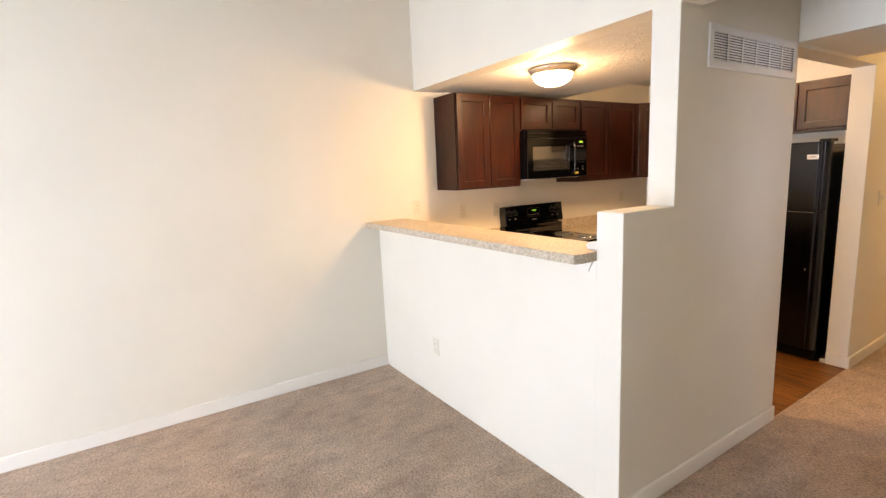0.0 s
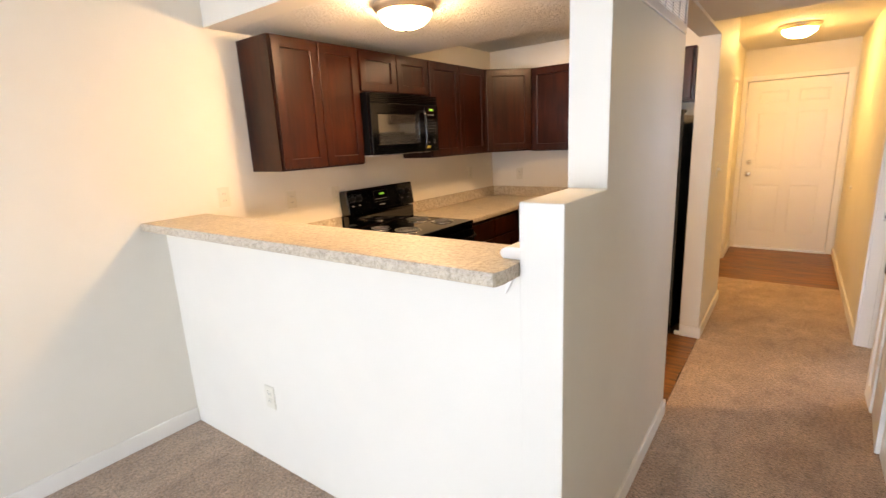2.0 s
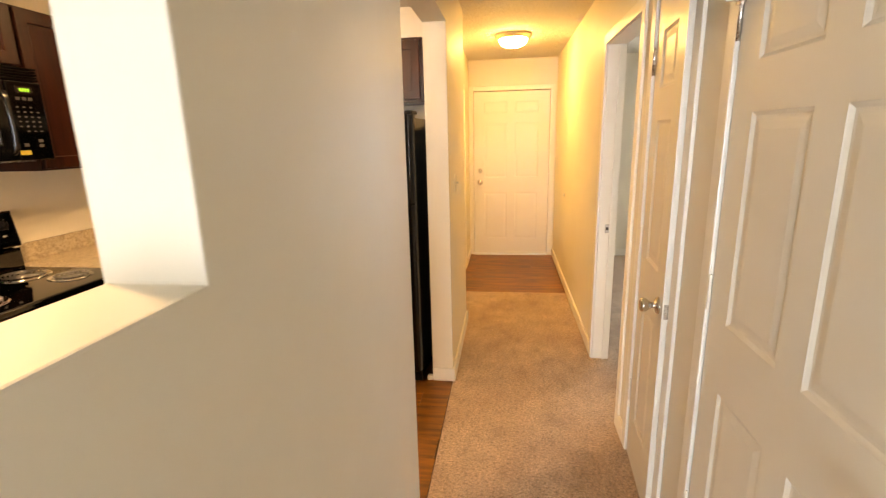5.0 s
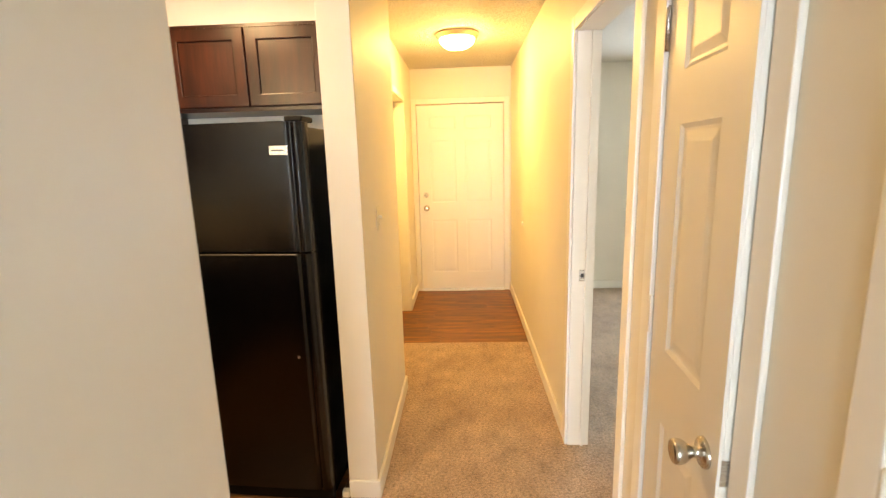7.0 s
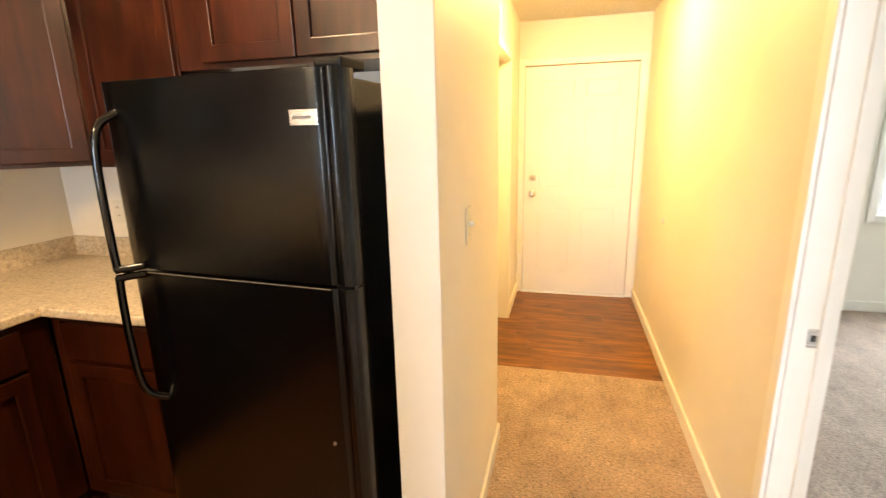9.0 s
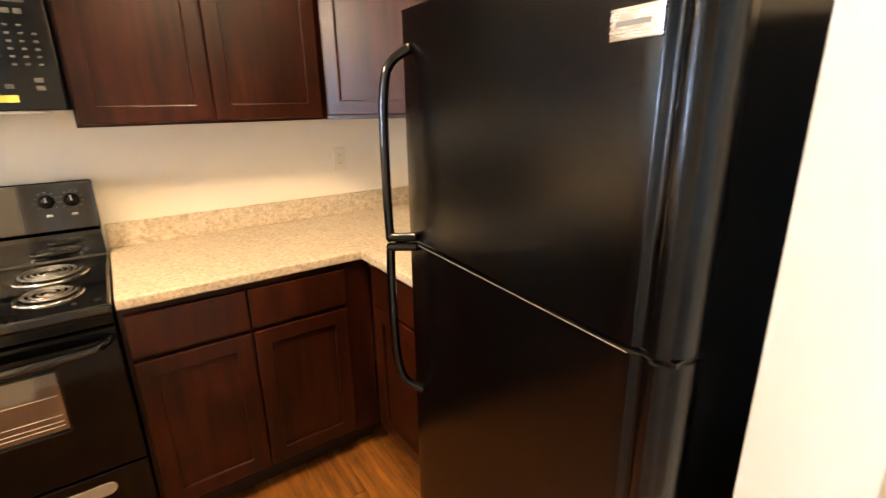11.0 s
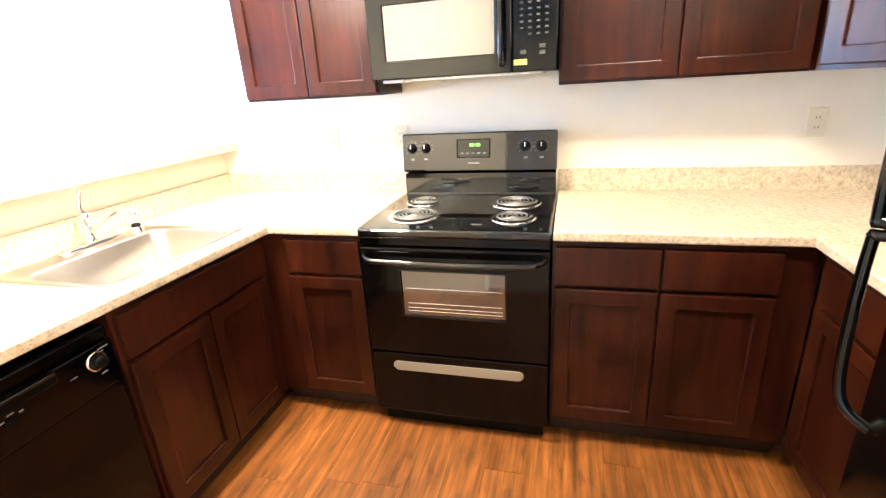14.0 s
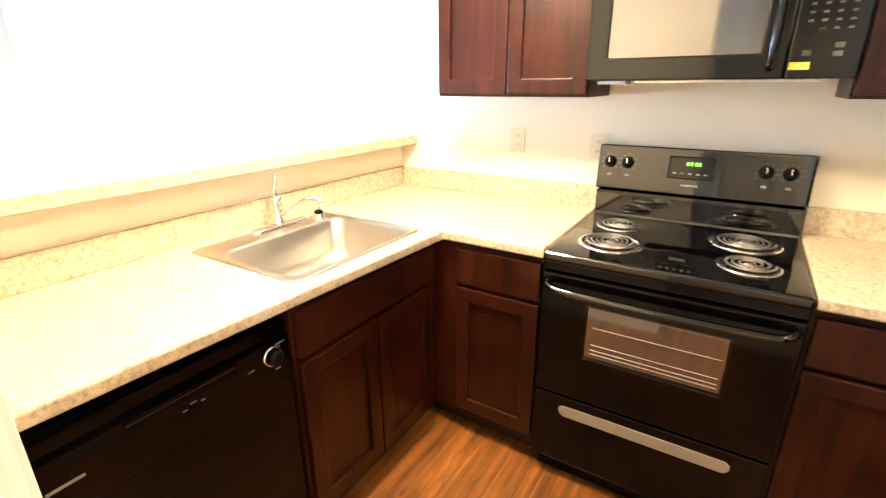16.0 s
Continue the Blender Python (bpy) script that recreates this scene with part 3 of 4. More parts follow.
wall_plate(RANGE_SIDE(W, 1.888, 1.272), "ivory duplex outlet above the breakfast bar", "outlet")
wall_plate(RANGE_SIDE(W, 2.352, 1.20), "ivory duplex outlet on the cream kitchen wall", "outlet")
wall_plate(RANGE_SIDE(W, 2.735, 1.19), "ivory duplex outlet beside the range", "outlet")
wall_plate(RANGE_SIDE(W, 4.53, 1.197), "ivory duplex outlet above the laminate worktop", "outlet")
wall_plate(FAR_SIDE(-1.890, FAR, 1.155), "ivory duplex outlet on the cream kitchen wall", "outlet")
wall_plate(pose(-1.45, 1.5524, 0.38, 0, 0, 0.94), "ivory duplex outlet low on the half wall", "outlet")
wall_plate(FAR_SIDE(3.10, END, 0.364), "ivory duplex outlet low on the bedroom wall", "outlet")
wall_plate(pose(0.0, 4.51, 1.225, 0, 0, 90), "ivory toggle switch on the hall wall", "switch")
bp = thing("door_bumper", pose(HALL, 6.45, 0.905, 0, -90, 0), "small white round door bumper on the wall", "door bumper")
part("bumper", lathe([(0.0, 0.014), (0.010, 0.013), (0.018, 0.008), (0.020, 0.0), (0.0, 0.0)], 20), VINYL, bp, "", True)


def return_grille(y0, y1, z0, z1):
    w, h = y1 - y0, z1 - z0
    t = thing("return_air_grille", RANGE_SIDE(0.0, y0, z0), "white metal return air grille on the cream wall", "vent")
    f = 0.034
    part("frame", frame_mesh(0, w, 0, h, f, -0.010, 0.0, 0.003), GRILLE, t)
    part("backing", boxes((f, w - f, -0.002, -0.0005, f, h - f)), DUCT, t, "dark duct behind the slats")
    n, gap = 6, 0.018
    cw = (w - 2 * f - (n - 1) * gap) / n
    for i in range(n - 1):
        a = f + (i + 1) * cw + i * gap
        part("mullion", boxes((a, a + gap, -0.007, -0.002, f, h - f), bev=0.001), GRILLE, t)
    rows = 10
    step = (h - 2 * f) / rows
    for i in range(n):
        a = f + (i + 1) * cw + i * gap
        part("punched_slots", boxes(*[(a - 0.012, a - 0.002, -0.0095, -0.0088, f + (k + 0.42) * step, f + (k + 0.95) * step) for k in range(rows)]), SLOT, t, "dark slot ends between the slats")
    bm = boxes((0, cw, -0.0014, 0.0, 0.0, 0.0066))
    bmesh.ops.rotate(bm, verts=bm.verts, cent=(0, 0, 0), matrix=Matrix.Rotation(radians(24), 3, "X"))
    me = mesh_of("slat", bm, GRILLE)
    for i in range(n):
        for k in range(rows):
            s = new("slat", me)
            s.parent = t
            s.location = (f + i * (cw + gap), -0.0022, f + (k + 0.15) * step)
    return t


return_grille(2.13, 2.965, 1.955, 2.138)


# ---- kitchen cabinets ----
def shaker(parent, x0, x1, z0, z1, label="", y=0.0, t=0.020, rail=0.058):
    d = part("door", frame_mesh(x0, x1, z0, z1, rail, y, y + t, 0.0045), WOOD, parent, label)
    part("panel", boxes((x0 + rail - 0.004, x1 - rail + 0.004, y + 0.012, y + t - 0.001, z0 + rail - 0.004, z1 - rail + 0.004)), WOOD, d, "flat recessed panel")
    return d


def drawer(parent, x0, x1, z0, z1, t=0.020):
    return part("drawer_front", boxes((x0, x1, 0, t, z0, z1), bev=0.003), WOOD, parent)


def base_cabinet(m, w, depth, doors, drawers, label, z1=0.880, ext=(0.0, 0.0), open_top=False):
    t = thing("base_cabinet", m, label, "cabinet", "dark base cabinets")
    rows = [(-ext[0], w + ext[1], 0.021, depth, 0.10, z1)]
    if open_top:
        rows = [(0, w, 0.021, depth, 0.10, 0.72)]
        part("face_rail", boxes((0, w, 0.021, 0.042, 0.7201, z1)), WOOD, t)
        part("side_panel", boxes((0, 0.018, 0.0421, depth, 0.7201, z1)), WOOD, t)
    part("body", boxes(*rows), WOOD, t)
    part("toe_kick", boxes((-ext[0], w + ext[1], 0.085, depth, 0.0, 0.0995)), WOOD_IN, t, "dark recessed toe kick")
    for a, b in doors:
        shaker(t, a, b, 0.125, 0.695)
    for a, b in drawers:
        drawer(t, a, b, 0.712, 0.856)
    return t


def wall_cabinet(m, w, depth, z0, z1, doors, label, gap=0.010):
    t = thing("wall_cabinet", m, label, "cabinet", "dark wall cabinets")
    part("body", boxes((0, w, 0.021, depth, z0, z1), bev=0.001), WOOD, t)
    for a, b in doors:
        shaker(t, a, b, z0 + gap, z1 - gap)
    return t


DEPTH = 0.665
FRONT = W + DEPTH
base_cabinet(RANGE_SIDE(FRONT, 3.508), 0.81, DEPTH - 0.002, [(0.012, 0.366), (0.374, 0.73)], [(0.012, 0.366), (0.374, 0.73)], "dark cherry base cabinet with two shaker doors", ext=(0, 0.03))
base_cabinet(RANGE_SIDE(FRONT, 2.372), 0.386, DEPTH - 0.002, [(0.030, 0.374)], [(0.030, 0.374)], "narrow dark cherry base cabinet beside the range", ext=(0.13, 0))
base_cabinet(BAR_SIDE(-0.838, 2.312), 0.736, 0.654, [(0.012, 0.342), (0.348, 0.680)], [(0.012, 0.680)], "dark cherry sink base cabinet with two doors", open_top=True)
base_cabinet(FAR_SIDE(-1.568, 4.332), 0.61, 0.655, [(0.06, 0.598)], [(0.06, 0.598)], "dark cherry base cabinet beside the refrigerator")

UF = W + 0.32
wall_cabinet(RANGE_SIDE(UF, 2.100), 0.658, 0.318, 1.403, 2.153, [(0.008, 0.326), (0.332, 0.650)], "dark cherry wall cabinet with two shaker doors")
wall_cabinet(RANGE_SIDE(UF, 2.761), 0.744, 0.318, 1.875, 2.153, [(0.008, 0.369), (0.375, 0.736)], "short dark cherry cabinet above the microwave")
wall_cabinet(RANGE_SIDE(UF, 3.508), 0.842, 0.318, 1.403, 2.153, [(0.008, 0.418), (0.424, 0.834)], "dark cherry wall cabinet with two shaker doors")
wall_cabinet(FAR_SIDE(-1.600, FAR - 0.32), 0.470, 0.318, 1.395, 2.153, [(0.008, 0.462)], "dark cherry single-door wall cabinet")
wall_cabinet(FAR_SIDE(-1.127, FAR - 0.32), 0.905, 0.318, 1.748, 2.153, [(0.112, 0.496), (0.502, 0.886)], "short dark cherry cabinet above the refrigerator", 0.020)
diag = thing("wall_cabinet", pose(UF, 4.352, 0, 0, 0, 45), "dark cherry diagonal corner wall cabinet", "cabinet", "dark wall cabinets")
c45 = math.sqrt(0.5)
run = 0.446
outline = [(0.0, 0.021), (run, 0.021), (run + 0.212, 0.233), (run / 2 + 0.0, 0.658), (-0.212, 0.233)]
part("body", slab(outline, 1.403, 2.153), WOOD, diag)
shaker(diag, 0.014, run - 0.014, 1.420, 2.143)

# ---- worktops ----
wt = thing("worktop", pose(0, 0, 0), "tan granite-pattern laminate worktop with a backsplash", "countertop", "laminate worktops")
part("top", slab([(W, 3.510), (-1.548, 3.510), (-1.548, 4.308), (-0.955, 4.308), (-0.955, FAR), (W, FAR)], 0.882, 0.920, 0.008), LAMINATE, wt)
part("backsplash", boxes((W, W + 0.018, 3.510, FAR, 0.9205, 1.022, 0.003), (W + 0.018, -0.955, FAR - 0.018, FAR, 0.9205, 1.022, 0.003)), LAMINATE, wt)
SX, SY, SW, SD = -1.203, 2.008, 0.626, 0.530
hole = [(SX + x, SY + y) for x, y in rounded_rect(SW - 0.03, SD - 0.03, 0.04, 3)]
wt = thing("worktop", pose(0, 0, 0), "tan granite-pattern laminate worktop holding a sink", "countertop", "laminate worktops")
part("top", slab([(W, 1.657), (-0.132, 1.657), (-0.132, 2.292), (-1.548, 2.350), (-1.548, 2.756), (W, 2.756)], 0.882, 0.920, 0.008, hole[::-1]), LAMINATE, wt)
part("backsplash", boxes((W, W + 0.018, 1.677, 2.756, 0.9205, 1.022, 0.003), (W, -0.132, 1.657, 1.675, 0.9205, 1.022, 0.003)), LAMINATE, wt)
bar = thing("breakfast_bar", pose(0, 0, 0), "raised tan granite-pattern laminate breakfast bar top", "countertop")
part("top", slab([(W, 1.4325), (-0.139, 1.4555), (-0.131, 1.49), (-0.131, 1.765), (W, 1.765)], 1.152, 1.193, 0.0015), LAMINATE, bar)
part("front_edge", slab([(W, 1.428), (-0.143, 1.451), (-0.1395, 1.4552), (W, 1.4322)], 1.1525, 1.1925, 0.002), LAMINATE, bar, "laminate edge strip")
tr = thing("bullnose_trim", pose(-0.132, 1.60, 1.1935), "short white bullnose trim block lying on the bar", "trim piece")
prof = [(0.0, 0.0), (-0.062, 0.0), (-0.071, 0.007), (-0.074, 0.016), (-0.069, 0.025), (-0.057, 0.032), (-0.038, 0.035), (0.0, 0.035)]
part("block", loft([[(x, 0.0, z) for x, z in prof], [(x, 0.14, z) for x, z in prof]]), TRIM, tr)
bmc = bmesh.new()
bmc.faces.new([bmc.verts.new((x, 0.0, z)) for x, z in prof])
part("end_cap", bmc, TRIM, tr)
sh = thing("shim", pose(-0.155, 1.570, 1.099), "thin loose white strip under the bar end", "trim piece")
part("strip", loft([[(-0.020, 0.0, 0.0), (-0.015, 0.0, 0.0), (-0.015, 0.006, 0.0), (-0.020, 0.006, 0.0)], [(-0.006, -0.004, 0.0525), (0.012, -0.004, 0.0525), (0.012, 0.006, 0.0525), (-0.006, 0.006, 0.0525)]]), TRIM, sh)


# ---- sink ----
def sink():
    t = thing("kitchen_sink", pose(SX, SY, 0.920), "stainless steel single-bowl drop-in kitchen sink", "sink")
    def ring(w, d, r, z, dy=0.0):
        return [(x, y + dy, z) for x, y in rounded_rect(w, d, r, 6)]
    bw, bd = 0.548, 0.380
    dy = 0.042
    part("basin", loft([ring(SW, SD, 0.035, 0.0005), ring(SW, SD, 0.035, 0.004), ring(SW - 0.012, SD - 0.012, 0.030, 0.006), ring(SW - 0.03, SD - 0.03, 0.03, 0.0035),
                        ring(bw + 0.02, bd + 0.02, 0.065, 0.0035, dy), ring(bw, bd, 0.058, -0.006, dy), ring(bw - 0.02, bd - 0.02, 0.055, -0.12, dy), ring(bw - 0.05, bd - 0.05, 0.05, -0.152, dy), ring(bw - 0.12, bd - 0.12, 0.04, -0.162, dy)]), STEEL, t, "", True)
    dr = part("drain", lathe([(0.0, -0.004), (0.018, -0.004), (0.03, 0.0), (0.043, 0.002), (0.046, 0.0), (0.046, -0.003)], 24), CHROME, t, "chrome drain ring", True)
    dr.location = (0, dy, -0.160)
    f = thing("faucet", pose(SX - 0.045, SY - 0.228, 0.9235), "chrome single-lever kitchen faucet with a low spout", "faucet")
    part("base_plate", loft([[(x, y, z) for x, y in rounded_rect(w, d, d / 2 - 0.001, 6)] for w, d, z in ((0.26, 0.052, 0.0), (0.26, 0.052, 0.008), (0.25, 0.044, 0.014))]), CHROME, f, "", True)
    part("body", lathe([(0.024, 0.012), (0.024, 0.03), (0.019, 0.036), (0.019, 0.10), (0.022, 0.108), (0.020, 0.125), (0.0, 0.130)], 20), CHROME, f, "", True)
    part("spout", tube(smooth_path([(0, 0.005, 0.05), (-0.01, 0.06, 0.075), (-0.03, 0.12, 0.115), (-0.045, 0.17, 0.125), (-0.05, 0.188, 0.112)]), [0.011] * 33, 12), CHROME, f, "", True)
    part("aerator", lathe([(0.0, 0.0), (0.012, 0.0), (0.012, 0.018), (0.0, 0.018)], 14), CHROME, f, "", True).location = (-0.05, 0.190, 0.092)
    part("lever", tube(smooth_path([(0, 0, 0.125), (0.004, -0.004, 0.15), (-0.012, -0.014, 0.185), (-0.030, -0.022, 0.205)]), [0.010] * 10 + [0.008] * 10 + [0.006] * 5, 10), CHROME, f, "", True)
    s = thing("side_sprayer", pose(SX - 0.215, SY - 0.190, 0.9235), "chrome sprayer base with a black cap beside the faucet", "sink sprayer")
    part("collar", lathe([(0.028, 0.0), (0.028, 0.006), (0.024, 0.011), (0.021, 0.022), (0.017, 0.026), (0.0, 0.026)], 20), CHROME, s, "", True)
    part("cap", lathe([(0.0, 0.0255), (0.018, 0.0255), (0.019, 0.031), (0.015, 0.037), (0.0, 0.039)], 20), BLACK_MATTE, s, "black plastic cap", True)


sink()


# ---- dishwasher ----
def dishwasher():
    w, h = 0.605, 0.850
    t = thing("dishwasher", BAR_SIDE(-0.228, 2.283), "black built-in dishwasher with a dial control", "dishwasher")
    part("tub", boxes((0.004, w - 0.004, 0.03, 0.60, 0.02, h - 0.008)), BLACK_MATTE, t)
    part("door", boxes((0, w, 0, 0.028, 0.115, 0.6585), bev=0.002), BLACK_DOOR, t)
    part("control_panel", boxes((0, w, -0.004, 0.026, 0.660, 0.800), bev=0.005), BLACK_DOOR, t)
    part("top_lip", boxes((0, w, 0.004, 0.028, 0.803, 0.842), bev=0.006), BLACK_DOOR, t)
    part("toe_panel", boxes((0.005, w - 0.005, 0.06, 0.08, 0.01, 0.110)), BLACK_MATTE, t)
    part("latch_recess", boxes((0.17, 0.44, -0.006, -0.003, 0.762, 0.792), bev=0.001), BLACK_MATTE, t, "dark recessed door pull")
    part("pull", boxes((0.175, 0.435, -0.020, -0.004, 0.788, 0.799), bev=0.004), BLACK, t)
    part("vent", boxes((0.06, 0.16, -0.0055, -0.004, 0.765, 0.790), bev=0.0005), BLACK_MATTE, t)
    dial = part("dial", lathe([(0.0, 0.024), (0.017, 0.024), (0.020, 0.018), (0.021, 0.0), (0.0, 0.0)], 28), BLACK_MATTE, t, "", True)
    dial.matrix_local = pose(0.548, -0.004, 0.755, 90, 0, 0)
    ring = part("dial_ring", lathe([(0.022, 0.0), (0.022, 0.005), (0.029, 0.004), (0.030, 0.0)], 28), CHROME, t, "chrome dial ring", True)
    ring.matrix_local = pose(0.548, -0.0042, 0.755, 90, 0, 0)
    for x, z, l in ((0.575, 0.785, 0.03), (0.560, 0.776, 0.03), (0.478, 0.745, 0.02), (0.56, 0.712, 0.018), (0.300, 0.742, 0.012), (0.322, 0.752, 0.016), (0.345, 0.745, 0.010)):
        part("marking", boxes((x - l / 2, x + l / 2, -0.0048, -0.0041, z - 0.002, z + 0.002)), WHITE_MARK, t)
    part("selector", boxes((0.305, 0.335, -0.012, -0.004, 0.726, 0.739), bev=0.002), BLACK_MATTE, t)
    part("logo", boxes((0.03, 0.095, -0.0048, -0.0041, 0.727, 0.734)), WHITE_MARK, t, "plain pale maker's mark")


dishwasher()


# ---- range ----
def burner(t, x, y, r):
    b = part("drip_pan", lathe([(r * 0.25, -0.006), (r * 0.8, -0.004), (r * 0.98, 0.002), (r * 1.10, 0.0045), (r * 1.16, 0.003), (r * 1.17, 0.0)], 36), CHROME, t, "chrome drip pan", True)
    b.location = (x, y, 0.918)
    pts = []
    turns = 4 if r > 0.085 else 3
    for i in range(turns * 22 + 1):
        a = 2 * math.pi * i / 22
        rr = r * (0.22 + 0.72 * i / (turns * 22))
        pts.append((rr * math.cos(a), rr * math.sin(a), 0.010))
    part("coil", tube(pts, 0.0042, 6, 0.8), COIL, b, "dark spiral heating coil", True)
    part("coil_hub", lathe([(0.0, 0.008), (r * 0.16, 0.008), (r * 0.17, 0.004), (0.0, 0.003)], 16), COIL, b, "", True)


def kitchen_range():
    w = 0.758
    t = thing("range", RANGE_SIDE(-1.540, 2.762) @ Matrix.Diagonal((0.979, 1, 1, 1)), "black freestanding electric coil range", "range")
    part("body", boxes((0.004, w - 0.004, 0.03, 0.64, 0.055, 0.885)), BLACK_MATTE, t)
    part("cooktop", boxes((0, w, -0.010, 0.600, 0.886, 0.918), bev=0.010, seg=3), RANGE_ENAMEL, t)
    part("front_trim", boxes((0.003, w - 0.003, 0.0, 0.03, 0.852, 0.885), bev=0.003), BLACK_DOOR, t)
    dw0, dw1, dz0, dz1 = 0.17, 0.588, 0.560, 0.752
    door = part("oven_door", frame_mesh(0.003, w - 0.003, 0.385, 0.846, (dw0 - 0.003, w - 0.003 - dw1, dz0 - 0.385, 0.846 - dz1), -0.012, 0.028, 0.004), BLACK_DOOR, t)
    part("window_trim", frame_mesh(dw0 - 0.008, dw1 + 0.008, dz0 - 0.008, dz1 + 0.006, 0.006, -0.0145, -0.011, 0.001), BLACK, door)
    part("oven_glass", boxes((dw0, dw1, -0.004, 0.001, dz0, dz1)), DARK_GLASS, door, "dark tinted oven window")
    for z in (0.578, 0.592, 0.612, 0.676):
        part("oven_rack", tube([(dw0 + 0.02, -0.0052, z), (dw1 - 0.01, -0.0052, z)], 0.0016, 6), CHROME, door, "bright oven rack seen through glass")
    hp = smooth_path([(0.02, -0.012, 0.818), (0.045, -0.048, 0.812), (0.10, -0.058, 0.806), (0.38, -0.062, 0.803), (0.66, -0.058, 0.806), (0.713, -0.048, 0.812), (0.738, -0.012, 0.818)], 8)
    part("handle", tube(hp, 0.0125, 12), RANGE_ENAMEL, door, "", True)
    part("storage_drawer", boxes((0.003, w - 0.003, -0.010, 0.028, 0.085, 0.375), bev=0.005), BLACK_DOOR, t)
    rp = [(x + 0.38, z + 0.318) for x, z in rounded_rect(0.56, 0.042, 0.0205, 6)]
    # the recess is black; its grey paints the floor's reflection
    part("drawer_pull", loft([[(x, -0.011, z) for x, z in rp], [(x * 0.985 + 0.0057, -0.0155, z) for x, z in rp]]), REFLECTION_GREY, t, "black recessed drawer pull with its floor reflection painted grey")
    part("foot_skirt", boxes((0.02, w - 0.02, 0.04, 0.06, 0.0, 0.085)), BLACK_MATTE, t)
    # slanted riser and control panel
    def wedge(pts, x0, x1):
        return loft([[(x0, y, z) for y, z in pts], [(x1, y, z) for y, z in pts]])
    riser = wedge([(0.588, 0.900), (0.599, 0.926), (0.602, 1.020), (0.68, 1.022), (0.68, 0.900)], 0.004, w - 0.004)
    riser.faces.new([v for v in riser.verts if abs(v.co.x - 0.004) < 1e-5])
    part("riser", riser, RANGE_ENAMEL, t)
    panel = boxes((0.0, w, 0.610, 0.692, 1.030, 1.212), bev=0.010, seg=3)
    cp = part("control_panel", panel, RANGE_ENAMEL, t)
    cp.matrix_local = pose(0, 0.61, 1.212) @ pose(0, 0, 0, -8, 0, 0) @ pose(0, -0.61, -1.212)
    for x in (0.052, 0.123, 0.611, 0.686):
        k = part("control_knob", lathe([(0.0, 0.030), (0.014, 0.029), (0.017, 0.024), (0.018, 0.006), (0.024, 0.003), (0.024, 0.0), (0.0, 0.0)], 22), BLACK_MATTE, cp, "black control knob", True)
        k.matrix_local = pose(x, 0.610, 1.142, 90, 0, 0)
        part("pointer", boxes((x - 0.002, x + 0.002, 0.578, 0.585, 1.140, 1.159)), CHROME, cp)
        for i in range(9):
            a = radians(-40 + i * 32.5)
            part("tick", boxes((x + 0.034 * math.cos(a) - 0.0022, x + 0.034 * math.cos(a) + 0.0022, 0.6088, 0.6099, 1.142 + 0.034 * math.sin(a) - 0.0016, 1.142 + 0.034 * math.sin(a) + 0.0016)), WHITE_MARK, cp)
        part("marking", boxes((x - 0.009, x + 0.009, 0.6088, 0.6099, 1.086, 1.095)), WHITE_MARK, cp)
    part("display_trim", frame_mesh(0.280, 0.445, 1.093, 1.181, 0.0045, 0.6070, 0.6099, 0.001), BLACK_MATTE, cp, "raised black rim round the clock")
    part("display", boxes((0.285, 0.440, 0.6075, 0.6098, 1.098, 1.176), bev=0.001), BLACK, cp, "dark glass clock display")
    for i in range(4):
        part("digit", boxes((0.345 + i * 0.013 + (0.003 if i > 1 else 0), 0.354 + i * 0.013 + (0.003 if i > 1 else 0), 0.6066, 0.6074, 1.146, 1.160)), GREEN, cp, "green lit clock digit")
    for i in range(5):
        part("button", boxes((0.298 + i * 0.028, 0.312 + i * 0.028, 0.6066, 0.6074, 1.112, 1.118)), WHITE_MARK, cp)
    part("logo", boxes((0.335, 0.395, 0.6088, 0.6099, 1.066, 1.073)), WHITE_MARK, cp, "plain pale maker's mark")
    for x, y, r in ((0.175, 0.195, 0.098), (0.150, 0.435, 0.075), (0.585, 0.425, 0.098), (0.600, 0.180, 0.078)):
        burner(t, x, y, r)


kitchen_range()


